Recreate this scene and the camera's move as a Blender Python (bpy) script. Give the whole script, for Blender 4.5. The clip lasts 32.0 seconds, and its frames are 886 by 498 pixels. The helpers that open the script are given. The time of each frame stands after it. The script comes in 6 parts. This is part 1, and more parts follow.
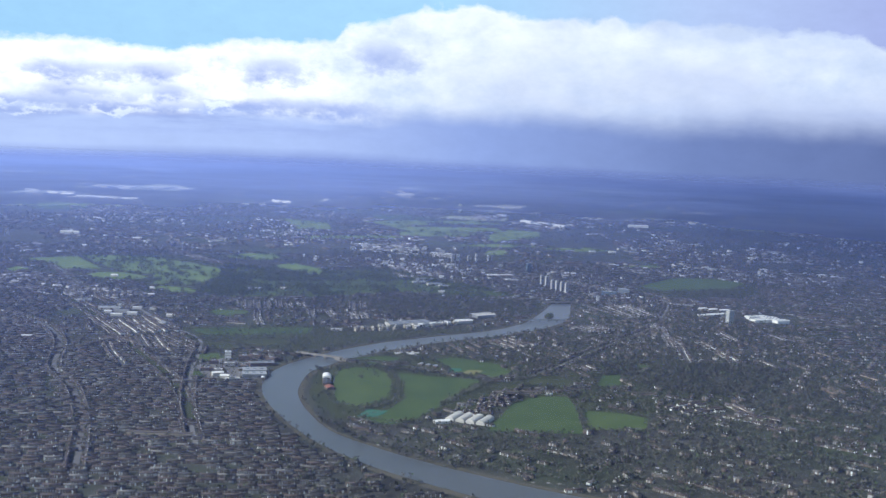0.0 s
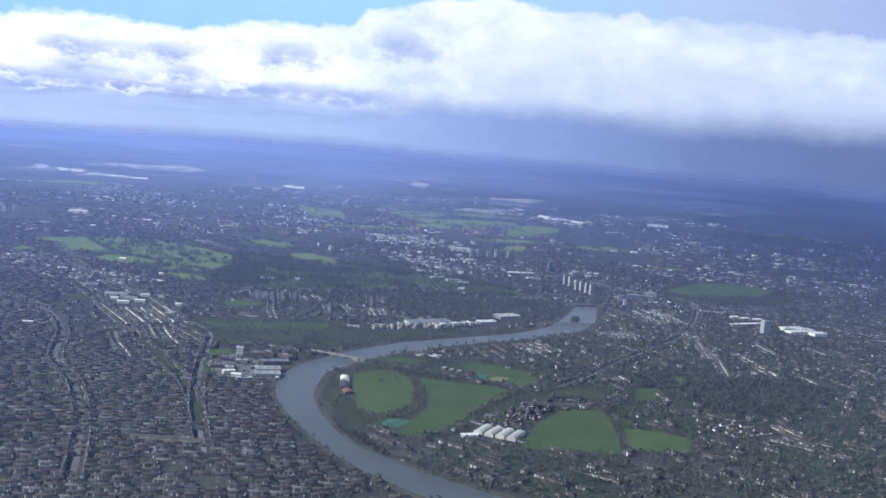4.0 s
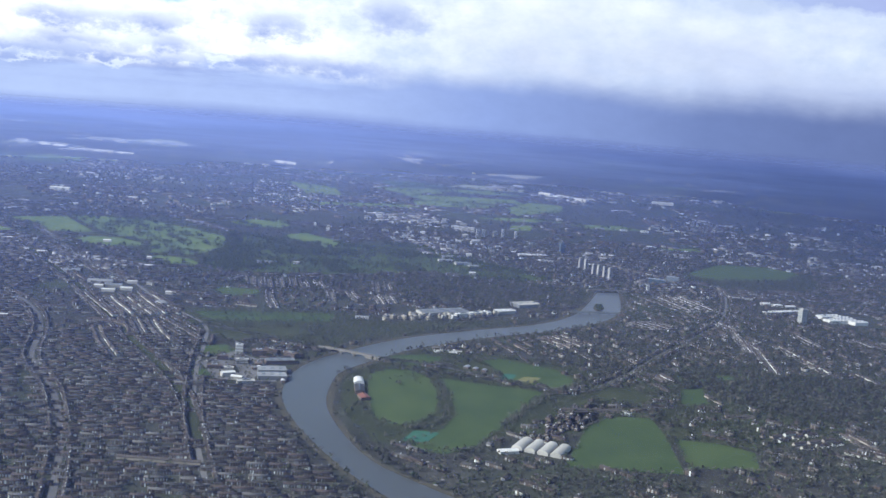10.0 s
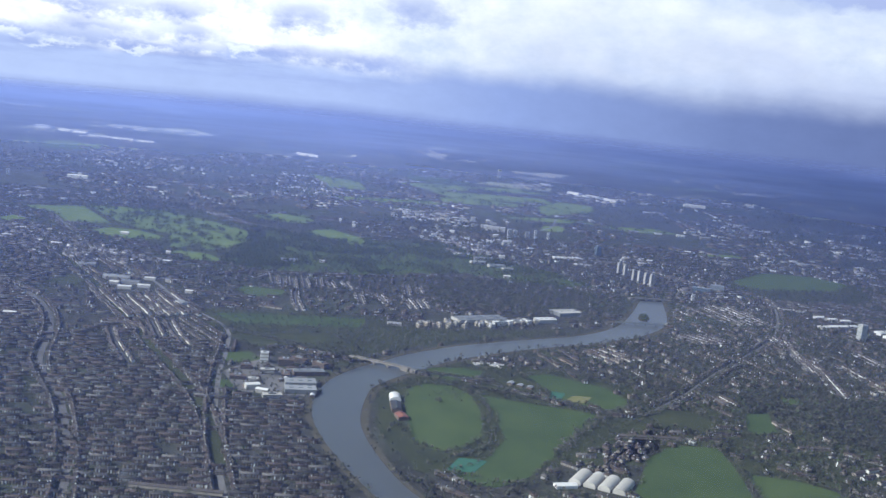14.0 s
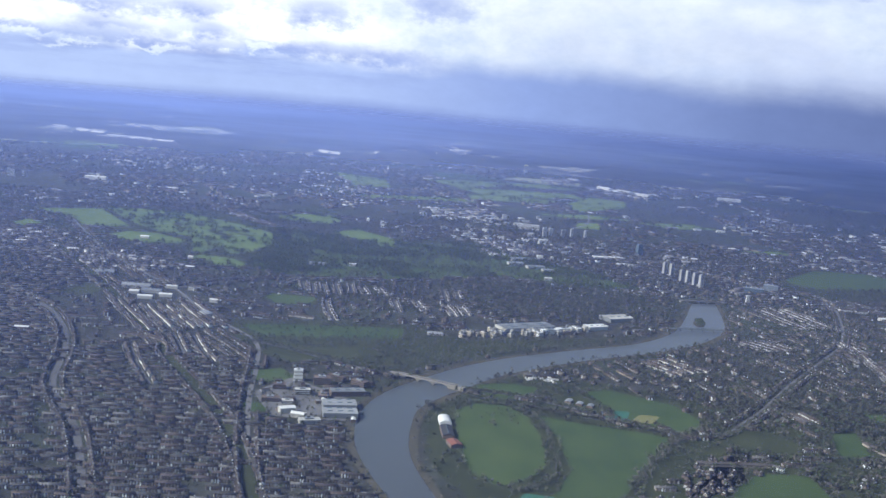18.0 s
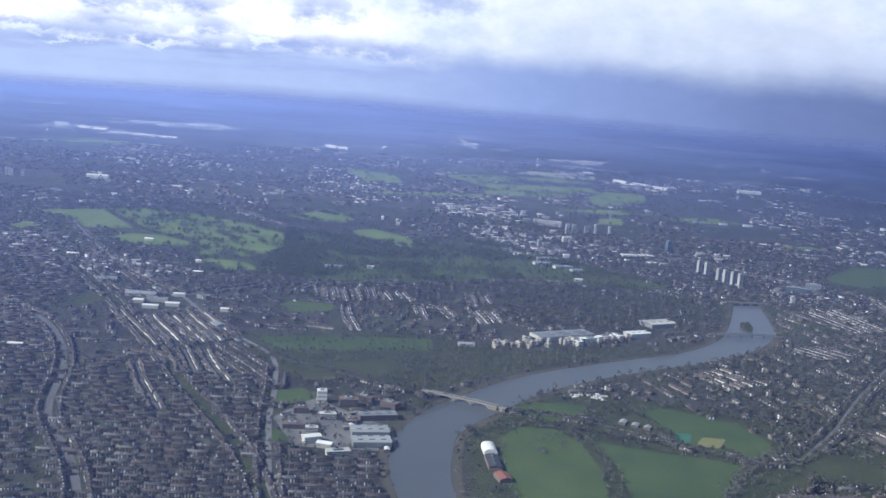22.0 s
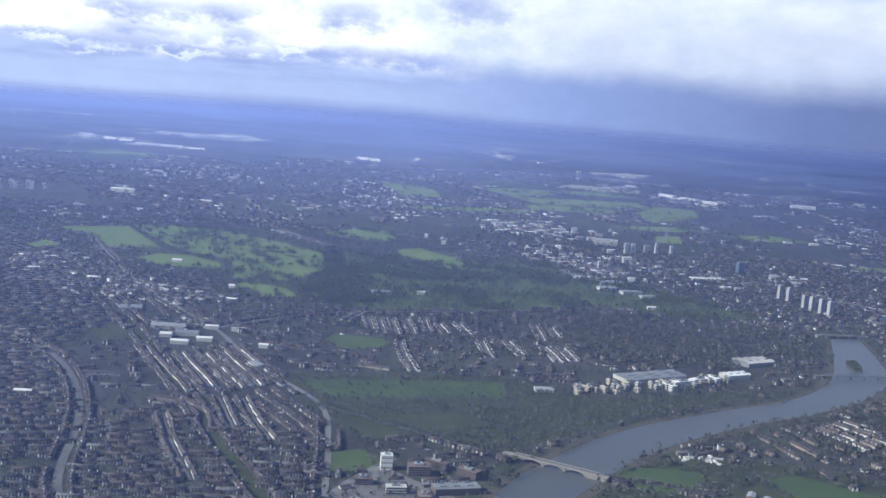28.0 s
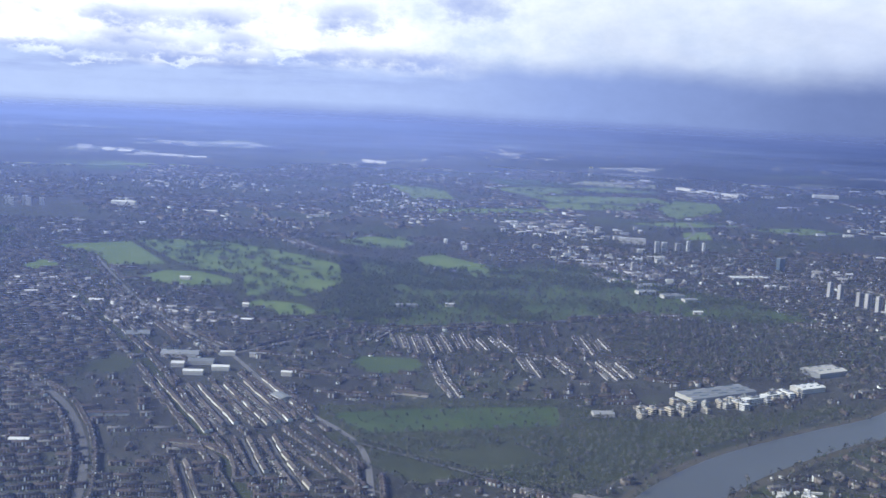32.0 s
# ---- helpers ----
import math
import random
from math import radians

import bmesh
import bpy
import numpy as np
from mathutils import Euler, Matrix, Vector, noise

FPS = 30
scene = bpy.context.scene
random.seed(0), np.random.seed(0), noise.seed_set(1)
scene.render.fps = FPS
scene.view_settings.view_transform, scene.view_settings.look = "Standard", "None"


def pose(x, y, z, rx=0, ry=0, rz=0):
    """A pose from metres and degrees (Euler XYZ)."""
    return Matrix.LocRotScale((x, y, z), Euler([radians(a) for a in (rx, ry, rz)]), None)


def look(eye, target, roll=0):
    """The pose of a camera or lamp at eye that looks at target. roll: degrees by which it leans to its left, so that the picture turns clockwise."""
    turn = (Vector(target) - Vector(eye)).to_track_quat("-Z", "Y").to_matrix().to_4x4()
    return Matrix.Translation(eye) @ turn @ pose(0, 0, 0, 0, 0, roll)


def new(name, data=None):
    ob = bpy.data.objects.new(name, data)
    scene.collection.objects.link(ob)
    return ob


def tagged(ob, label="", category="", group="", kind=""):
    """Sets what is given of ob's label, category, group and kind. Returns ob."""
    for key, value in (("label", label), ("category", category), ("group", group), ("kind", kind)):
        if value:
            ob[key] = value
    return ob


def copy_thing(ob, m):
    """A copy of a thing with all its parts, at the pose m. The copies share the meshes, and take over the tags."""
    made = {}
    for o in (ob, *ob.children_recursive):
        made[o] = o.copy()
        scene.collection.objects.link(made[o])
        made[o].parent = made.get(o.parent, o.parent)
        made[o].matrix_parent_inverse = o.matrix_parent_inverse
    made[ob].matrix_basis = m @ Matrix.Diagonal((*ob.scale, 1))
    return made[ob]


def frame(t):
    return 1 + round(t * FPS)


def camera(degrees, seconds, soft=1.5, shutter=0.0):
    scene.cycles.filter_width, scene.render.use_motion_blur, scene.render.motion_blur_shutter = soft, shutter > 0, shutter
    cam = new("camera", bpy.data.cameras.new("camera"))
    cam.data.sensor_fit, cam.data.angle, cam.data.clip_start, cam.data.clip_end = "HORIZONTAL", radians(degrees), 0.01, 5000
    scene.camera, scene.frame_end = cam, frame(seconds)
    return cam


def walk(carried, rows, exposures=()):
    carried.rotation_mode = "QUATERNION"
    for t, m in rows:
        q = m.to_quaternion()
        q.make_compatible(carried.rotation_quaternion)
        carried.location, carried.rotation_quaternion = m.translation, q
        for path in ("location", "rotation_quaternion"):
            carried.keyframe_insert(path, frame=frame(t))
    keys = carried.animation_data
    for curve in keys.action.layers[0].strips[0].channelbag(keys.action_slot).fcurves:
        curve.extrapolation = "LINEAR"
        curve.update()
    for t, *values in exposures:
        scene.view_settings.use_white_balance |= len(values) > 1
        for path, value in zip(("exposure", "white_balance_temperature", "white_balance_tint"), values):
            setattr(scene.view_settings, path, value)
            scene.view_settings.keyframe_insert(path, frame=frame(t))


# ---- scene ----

# One unit here stands for five metres of the real land: the view from a light aircraft
# over a river suburb, with the land shown out to some twenty-four kilometres.
cam = camera(47.07, 32.0, soft=1.5)

# seconds, place, then heading (to the left of +y), pitch (up) and roll in degrees
PATH = [
    (0, (0.29, -0.36, 151.45), 0.026, -5.812, 2.363),
    (0.5, (-1.40, 4.72, 151.50), 0.197, -5.883, 2.876),
    (1, (-3.10, 9.86, 151.52), 0.449, -5.970, 3.814),
    (1.5, (-4.82, 15.06, 151.52), 0.630, -5.908, 4.821),
    (2, (-6.56, 20.32, 151.48), 0.758, -5.794, 5.967),
    (2.5, (-8.30, 25.64, 151.41), 0.582, -5.756, 6.259),
    (3, (-10.06, 31.01, 151.32), 0.415, -5.927, 5.688),
    (3.5, (-11.84, 36.44, 151.20), 0.390, -6.188, 5.005),
    (5.5, (-19.05, 58.62, 150.47), 0.367, -6.931, 3.380),
    (6, (-20.88, 64.28, 150.24), 0.209, -7.194, 3.190),
    (6.5, (-22.72, 69.97, 149.99), 0.050, -7.373, 3.090),
    (7, (-24.56, 75.71, 149.72), -0.120, -7.438, 2.792),
    (7.5, (-26.42, 81.48, 149.43), -0.185, -7.521, 2.654),
    (8, (-28.29, 87.29, 149.12), -0.168, -7.624, 3.035),
    (8.5, (-30.16, 93.13, 148.81), -0.228, -7.617, 3.528),
    (9, (-32.05, 99.00, 148.47), -0.357, -7.607, 3.933),
    (9.5, (-33.94, 104.90, 148.13), -0.429, -7.654, 4.280),
    (10, (-35.84, 110.83, 147.77), -0.433, -7.742, 4.602),
    (10.5, (-37.75, 116.78, 147.40), -0.344, -7.772, 4.928),
    (11, (-39.66, 122.76, 147.02), -0.194, -7.934, 5.094),
    (11.5, (-41.58, 128.77, 146.63), -0.011, -8.210, 5.248),
    (12, (-43.52, 134.80, 146.23), 0.155, -8.317, 5.468),
    (12.5, (-45.45, 140.85, 145.83), 0.254, -8.275, 5.894),
    (13, (-47.40, 146.91, 145.42), 0.323, -8.125, 5.950),
    (13.5, (-49.36, 153.00, 145.00), 0.406, -8.065, 5.968),
    (15.5, (-57.25, 177.51, 143.27), 0.860, -8.305, 5.117),
    (16, (-59.25, 183.67, 142.83), 1.075, -8.560, 4.808),
    (16.5, (-61.25, 189.84, 142.39), 1.274, -8.753, 4.966),
    (17, (-63.27, 196.02, 141.94), 1.373, -8.852, 5.135),
    (17.5, (-65.29, 202.22, 141.50), 1.422, -8.687, 5.081),
    (18, (-67.33, 208.42, 141.05), 1.484, -8.426, 5.106),
    (18.5, (-69.37, 214.63, 140.60), 1.511, -8.324, 5.403),
    (19, (-71.43, 220.85, 140.16), 1.447, -8.189, 5.732),
    (19.5, (-73.49, 227.08, 139.71), 1.342, -8.215, 5.937),
    (20, (-75.57, 233.31, 139.26), 1.285, -8.383, 5.565),
    (20.5, (-77.66, 239.55, 138.82), 1.299, -8.617, 5.113),
    (21, (-79.76, 245.79, 138.37), 1.361, -8.603, 4.724),
    (21.5, (-81.88, 252.04, 137.93), 1.492, -8.611, 4.538),
    (22, (-84.01, 258.29, 137.49), 1.677, -8.791, 4.519),
    (22.5, (-86.15, 264.55, 137.05), 1.835, -8.782, 4.474),
    (23, (-88.32, 270.81, 136.61), 2.019, -8.786, 4.714),
    (23.5, (-90.49, 277.07, 136.18), 2.054, -8.709, 4.995),
    (24, (-92.69, 283.33, 135.75), 2.072, -8.614, 5.197),
    (24.5, (-94.90, 289.60, 135.32), 2.109, -8.585, 5.255),
    (25, (-97.13, 295.87, 134.90), 2.229, -8.564, 5.293),
    (25.5, (-99.38, 302.14, 134.48), 2.392, -8.478, 5.262),
    (27.5, (-108.58, 327.24, 132.82), 2.910, -8.189, 4.869),
    (28, (-110.94, 333.52, 132.42), 3.064, -8.243, 4.523),
    (28.5, (-113.33, 339.81, 132.01), 3.209, -8.410, 4.140),
    (29, (-115.74, 346.09, 131.61), 3.332, -8.452, 3.941),
    (29.5, (-118.18, 352.38, 131.22), 3.395, -8.433, 4.008),
    (30, (-120.65, 358.67, 130.82), 3.363, -8.301, 3.921),
    (30.5, (-123.14, 364.96, 130.43), 3.209, -8.170, 3.632),
    (31, (-125.67, 371.26, 130.04), 3.102, -8.156, 3.327),
    (31.5, (-128.23, 377.56, 129.65), 3.081, -8.183, 2.928),
    (32, (-130.83, 383.87, 129.27), 3.184, -8.260, 2.630),
]


def flown(eye, heading, pitch, roll):
    h, p = radians(heading), radians(pitch)
    ahead = Vector((-math.sin(h) * math.cos(p), math.cos(h) * math.cos(p), math.sin(p)))
    return look(eye, Vector(eye) + 10 * ahead, roll)


walk(cam, [(t, flown(eye, h, p, r)) for t, eye, h, p, r in PATH], [(0, 0.35, 6200, 3), (8, 0.36, 6240, 3), (16, 0.37, 6310, 3), (32, 0.37, 6330, 3)])

# ---- light ----
SUN_TO = Vector((-0.82, -0.30, 0.62)).normalized()
sun = new("sun", bpy.data.lights.new("sun", "SUN"))
sun.data.energy, sun.data.angle, sun.data.color = 4.6, radians(0.6), (1.0, 0.95, 0.88)
sun.matrix_world = look(SUN_TO * 1500, (0, 0, 0))
world = bpy.data.worlds.new("sky")
scene.world = world
world.use_nodes = True
wn = world.node_tree.nodes
sky = wn.new("ShaderNodeTexSky")
sky.sky_type, sky.sun_disc = "NISHITA", False
sky.sun_elevation = math.asin(SUN_TO.z)
sky.sun_rotation = math.atan2(SUN_TO.x, SUN_TO.y)
wn["Background"].inputs[1].default_value = 0.13
world.node_tree.links.new(sky.outputs[0], wn["Background"].inputs[0])


# ---- materials ----
class Nodes:
    """A small builder for node trees."""

    def __init__(self, name):
        self.mat = bpy.data.materials.new(name)
        self.mat.use_nodes = True
        self.tree = self.mat.node_tree
        self.bsdf = self.tree.nodes["Principled BSDF"]
        self.out = self.tree.nodes["Material Output"]

    def add(self, kind, **values):
        n = self.tree.nodes.new(kind)
        for k, v in values.items():
            setattr(n, k, v)
        return n

    def link(self, a, b):
        self.tree.links.new(a, b)

    def put(self, socket, v):
        if isinstance(v, bpy.types.NodeSocket):
            self.link(v, socket)
        else:
            socket.default_value = v

    def place(self):
        return self.add("ShaderNodeNewGeometry").outputs["Position"]

    def noise(self, scale, detail=4.0, rough=0.6, vec=None, stretch=None):
        n = self.add("ShaderNodeTexNoise")
        n.inputs["Scale"].default_value, n.inputs["Detail"].default_value, n.inputs["Roughness"].default_value = scale, detail, rough
        v = vec or self.place()
        if stretch:
            m = self.add("ShaderNodeMapping")
            m.inputs["Scale"].default_value = stretch
            self.link(v, m.inputs["Vector"])
            v = m.outputs[0]
        self.link(v, n.inputs["Vector"])
        return n.outputs["Fac"]

    def cells(self, scale, feature="F1", vec=None):
        n = self.add("ShaderNodeTexVoronoi", feature=feature)
        n.inputs["Scale"].default_value = scale
        self.link(vec or self.place(), n.inputs["Vector"])
        return n

    def ramp(self, fac, stops, mode="LINEAR"):
        n = self.add("ShaderNodeValToRGB")
        n.color_ramp.interpolation = mode
        els = n.color_ramp.elements
        while len(els) < len(stops):
            els.new(0.5)
        for e, (p, c) in zip(els, stops):
            e.position = p
            e.color = (c, c, c, 1) if isinstance(c, (int, float)) else (*c, 1)
        self.put(n.inputs[0], fac)
        return n.outputs[0]

    def mix(self, fac, a, b, mode="MIX"):
        n = self.add("ShaderNodeMixRGB", blend_type=mode)
        for s, v in zip(n.inputs, (fac, a, b)):
            self.put(s, (*v, 1) if isinstance(v, tuple) and len(v) == 3 else v)
        return n.outputs[0]

    def math(self, op, a, b=0.0, c=0.0, clamp=False):
        n = self.add("ShaderNodeMath", operation=op, use_clamp=clamp)
        for s, v in zip(n.inputs, (a, b, c)):
            self.put(s, v)
        return n.outputs[0]

    def bump(self, height, strength=0.4, distance=0.1):
        n = self.add("ShaderNodeBump")
        n.inputs["Strength"].default_value, n.inputs["Distance"].default_value = strength, distance
        self.link(height, n.inputs["Height"])
        self.link(n.outputs[0], self.bsdf.inputs["Normal"])

    def done(self, colour, rough=0.8, metal=0.0, spec=0.3):
        self.put(self.bsdf.inputs["Base Color"], (*colour, 1) if isinstance(colour, tuple) else colour)
        self.put(self.bsdf.inputs["Roughness"], rough)
        self.bsdf.inputs["Metallic"].default_value = metal
        self.bsdf.inputs["Specular IOR Level"].default_value = spec
        return self.mat

    def island(self):
        return self.add("ShaderNodeNewGeometry").outputs["Random Per Island"]

    def chance(self):
        return self.add("ShaderNodeObjectInfo").outputs["Random"]


def toned(name, stops, scale=0.5, rough=0.85, own="island", grime=0.5, spec=0.25):
    """Colour by chance from stops, broken up by stains at two scales."""
    n = Nodes(name)
    base = n.ramp(n.island() if own == "island" else n.chance(), stops, "CONSTANT" if own == "island" else "LINEAR")
    stain = n.ramp(n.noise(scale * 4, 6, 0.7), [(0.3, 1 - grime), (0.7, 1.0)])
    broad = n.ramp(n.noise(scale * 0.12, 3), [(0.3, 0.8), (0.7, 1.1)])
    return n.done(n.mix(1.0, n.mix(1.0, base, stain, "MULTIPLY"), broad, "MULTIPLY"), rough, 0, spec)


def ground_material():
    n = Nodes("earth_and_gardens")
    broad = n.noise(0.006, 5, 0.6)
    mid = n.noise(0.045, 6, 0.7)
    fine = n.noise(0.5, 5, 0.75)
    town = n.ramp(fine, [(0.3, (0.032, 0.032, 0.032)), (0.5, (0.050, 0.050, 0.050)), (0.62, (0.074, 0.072, 0.070)), (0.75, (0.16, 0.155, 0.155))])
    green = n.ramp(mid, [(0.35, (0.038, 0.05, 0.026)), (0.6, (0.06, 0.085, 0.036)), (0.8, (0.08, 0.13, 0.045))])
    c = n.mix(n.ramp(broad, [(0.48, 0.05), (0.68, 0.7)]), town, green)
    c = n.mix(1.0, c, n.ramp(n.noise(0.022, 7, 0.7, None, (1, 0.6, 1)), [(0.32, 0.5), (0.68, 1.3)]), "MULTIPLY")
    specks = n.cells(0.11)
    c = n.mix(n.ramp(specks.outputs["Distance"], [(0.06, 0.55), (0.16, 0.0)]), c, n.ramp(specks.outputs["Color"], [(0.2, (0.10, 0.085, 0.08)), (0.6, (0.3, 0.28, 0.26)), (0.9, (0.6, 0.6, 0.6))]))
    plots = n.cells(0.03)
    c = n.mix(n.ramp(plots.outputs["Color"], [(0.1, 0.0), (0.9, 0.35)]), c, n.mix(0.5, c, green), "MIX")
    return n.done(c, 0.95, 0, 0.1)


def grass_material(name, a, b):
    n = Nodes(name)
    c = n.mix(n.ramp(n.noise(0.05, 5), [(0.35, 0.0), (0.65, 1.0)]), a, b)
    c = n.mix(1.0, c, n.ramp(n.noise(0.9, 6, 0.7), [(0.25, 0.7), (0.75, 1.15)]), "MULTIPLY")
    return n.done(c, 0.95, 0, 0.1)


def water_material():
    n = Nodes("river_water")
    c = n.mix(n.noise(0.03, 3), (0.06, 0.068, 0.07), (0.08, 0.086, 0.086))
    n.bump(n.noise(1.4, 4, 0.6), 0.12, 0.2)
    return n.done(c, 0.3, 0, 0.35)


M = {}
M["ground"] = ground_material()
M["grass"] = grass_material("mown_grass", (0.047, 0.076, 0.029), (0.066, 0.098, 0.038))
M["pitch"] = grass_material("green_pitch", (0.056, 0.086, 0.031), (0.075, 0.107, 0.040))
M["fairway"] = grass_material("fairway_grass", (0.100, 0.150, 0.046), (0.136, 0.188, 0.060))
M["meadow"] = grass_material("far_meadow_grass", (0.12, 0.175, 0.055), (0.16, 0.21, 0.075))
M["rough"] = grass_material("rough_grass", (0.037, 0.046, 0.025), (0.056, 0.065, 0.033))
M["sand"] = grass_material("dry_ground", (0.16, 0.165, 0.07), (0.20, 0.19, 0.09))
M["teal"] = grass_material("court_green", (0.045, 0.125, 0.088), (0.055, 0.145, 0.10))
M["mud"] = grass_material("river_mud", (0.072, 0.070, 0.056), (0.095, 0.088, 0.068))
M["runway"] = grass_material("airfield_grass", (0.24, 0.27, 0.16), (0.32, 0.33, 0.24))
M["water"] = water_material()
# pale base colour stands in for bright sky reflected by the reservoirs
M["lake"] = Nodes("sky_painted_water").done((0.55, 0.60, 0.70), 0.25, 0, 0.5)
M["road"] = toned("asphalt", [(0.0, (0.13, 0.13, 0.135)), (1.0, (0.19, 0.19, 0.19))], 0.5, 0.9, "chance", 0.3)
M["roof"] = toned("roof_tiles", [(0.0, (0.051, 0.050, 0.051)), (0.3, (0.076, 0.062, 0.062)), (0.55, (0.061, 0.062, 0.066)), (0.75, (0.083, 0.066, 0.063)), (0.9, (0.152, 0.151, 0.154))], 0.5, 0.7)
M["wall"] = toned("house_walls", [(0.0, (0.141, 0.115, 0.10)), (0.38, (0.226, 0.205, 0.18)), (0.76, (0.395, 0.400, 0.39)), (0.945, (0.733, 0.770, 0.76))], 0.5, 0.85, "island", 0.25)
M["wall_town"] = toned("town_walls", [(0.0, (0.30, 0.28, 0.26)), (0.4, (0.42, 0.41, 0.40)), (0.78, (0.72, 0.72, 0.72))], 0.5, 0.8, "island", 0.2)
M["roof_town"] = toned("town_roofs", [(0.0, (0.10, 0.095, 0.10)), (0.45, (0.16, 0.15, 0.155)), (0.72, (0.36, 0.36, 0.37)), (0.92, (0.72, 0.73, 0.75))], 0.5, 0.6, "island", 0.2)
M["roof_row"] = toned("row_roof_tiles", [(0.0, (0.054, 0.051, 0.053)), (0.5, (0.082, 0.068, 0.066)), (1.0, (0.114, 0.103, 0.100))], 0.6, 0.7, "chance")
M["wall_row"] = toned("row_walls", [(0.0, (0.188, 0.140, 0.11)), (0.5, (0.338, 0.300, 0.25)), (0.75, (0.470, 0.460, 0.41)), (1.0, (0.696, 0.720, 0.68))], 0.6, 0.85, "chance", 0.25)
M["wall_pale"] = toned("cream_row_walls", [(0.0, (0.320, 0.280, 0.24)), (0.5, (0.545, 0.540, 0.49)), (1.0, (0.752, 0.780, 0.75))], 0.6, 0.85, "chance", 0.3)
M["brick"] = toned("stock_brick", [(0.0, (0.15, 0.115, 0.10)), (1.0, (0.22, 0.175, 0.15))], 0.6, 0.9, "chance")
M["white"] = toned("white_cladding", [(0.0, (0.62, 0.63, 0.64)), (1.0, (0.82, 0.82, 0.80))], 0.4, 0.5, "chance", 0.18, 0.4)
M["cream"] = toned("cream_render", [(0.0, (0.48, 0.43, 0.34)), (1.0, (0.6, 0.55, 0.45))], 0.4, 0.85, "chance", 0.25)
M["pale"] = toned("pale_concrete", [(0.0, (0.42, 0.42, 0.40)), (1.0, (0.58, 0.57, 0.54))], 0.4, 0.8, "chance", 0.3)
M["steel"] = toned("painted_girder_steel", [(0.0, (0.13, 0.15, 0.145)), (1.0, (0.18, 0.20, 0.19))], 0.6, 0.6, "chance", 0.3)
M["concrete"] = toned("tower_concrete", [(0.0, (0.32, 0.32, 0.33)), (1.0, (0.42, 0.42, 0.42))], 0.5, 0.8, "chance", 0.3)
M["grey"] = toned("grey_sheet_roof", [(0.0, (0.20, 0.215, 0.23)), (1.0, (0.32, 0.335, 0.35))], 0.4, 0.45, "chance", 0.25, 0.5)
M["dark"] = toned("dark_glazing", [(0.0, (0.03, 0.036, 0.045)), (1.0, (0.05, 0.058, 0.07))], 0.4, 0.2, "chance", 0.3, 0.5)
M["glass"] = toned("blue_glass", [(0.0, (0.10, 0.14, 0.18)), (1.0, (0.16, 0.22, 0.28))], 0.4, 0.15, "chance", 0.2, 0.6)
M["red"] = toned("red_roof", [(0.0, (0.27, 0.11, 0.08)), (1.0, (0.33, 0.15, 0.11))], 0.5, 0.7, "chance")
M["stone"] = toned("bridge_stone", [(0.0, (0.216, 0.205, 0.187)), (1.0, (0.274, 0.259, 0.238))], 0.6, 0.85, "chance", 0.3)
M["tree"] = toned("bare_and_leafing_trees", [(0.0, (0.065, 0.067, 0.059)), (0.3, (0.116, 0.112, 0.098)), (0.55, (0.070, 0.089, 0.055)), (0.75, (0.141, 0.136, 0.121)), (0.92, (0.083, 0.121, 0.059))], 0.6, 0.95, "island", 0.35, 0.05)
M["hedge"] = toned("bare_hedges", [(0.0, (0.090, 0.092, 0.081)), (0.3, (0.160, 0.155, 0.135)), (0.55, (0.097, 0.123, 0.076)), (0.75, (0.195, 0.188, 0.167)), (0.92, (0.115, 0.167, 0.081))], 0.6, 0.95, "island", 0.35, 0.05)
M["wood"] = toned("park_trees", [(0.0, (0.064, 0.081, 0.043)), (0.35, (0.084, 0.114, 0.049)), (0.6, (0.129, 0.128, 0.081)), (0.85, (0.101, 0.147, 0.056))], 0.6, 0.95, "island", 0.35, 0.05)


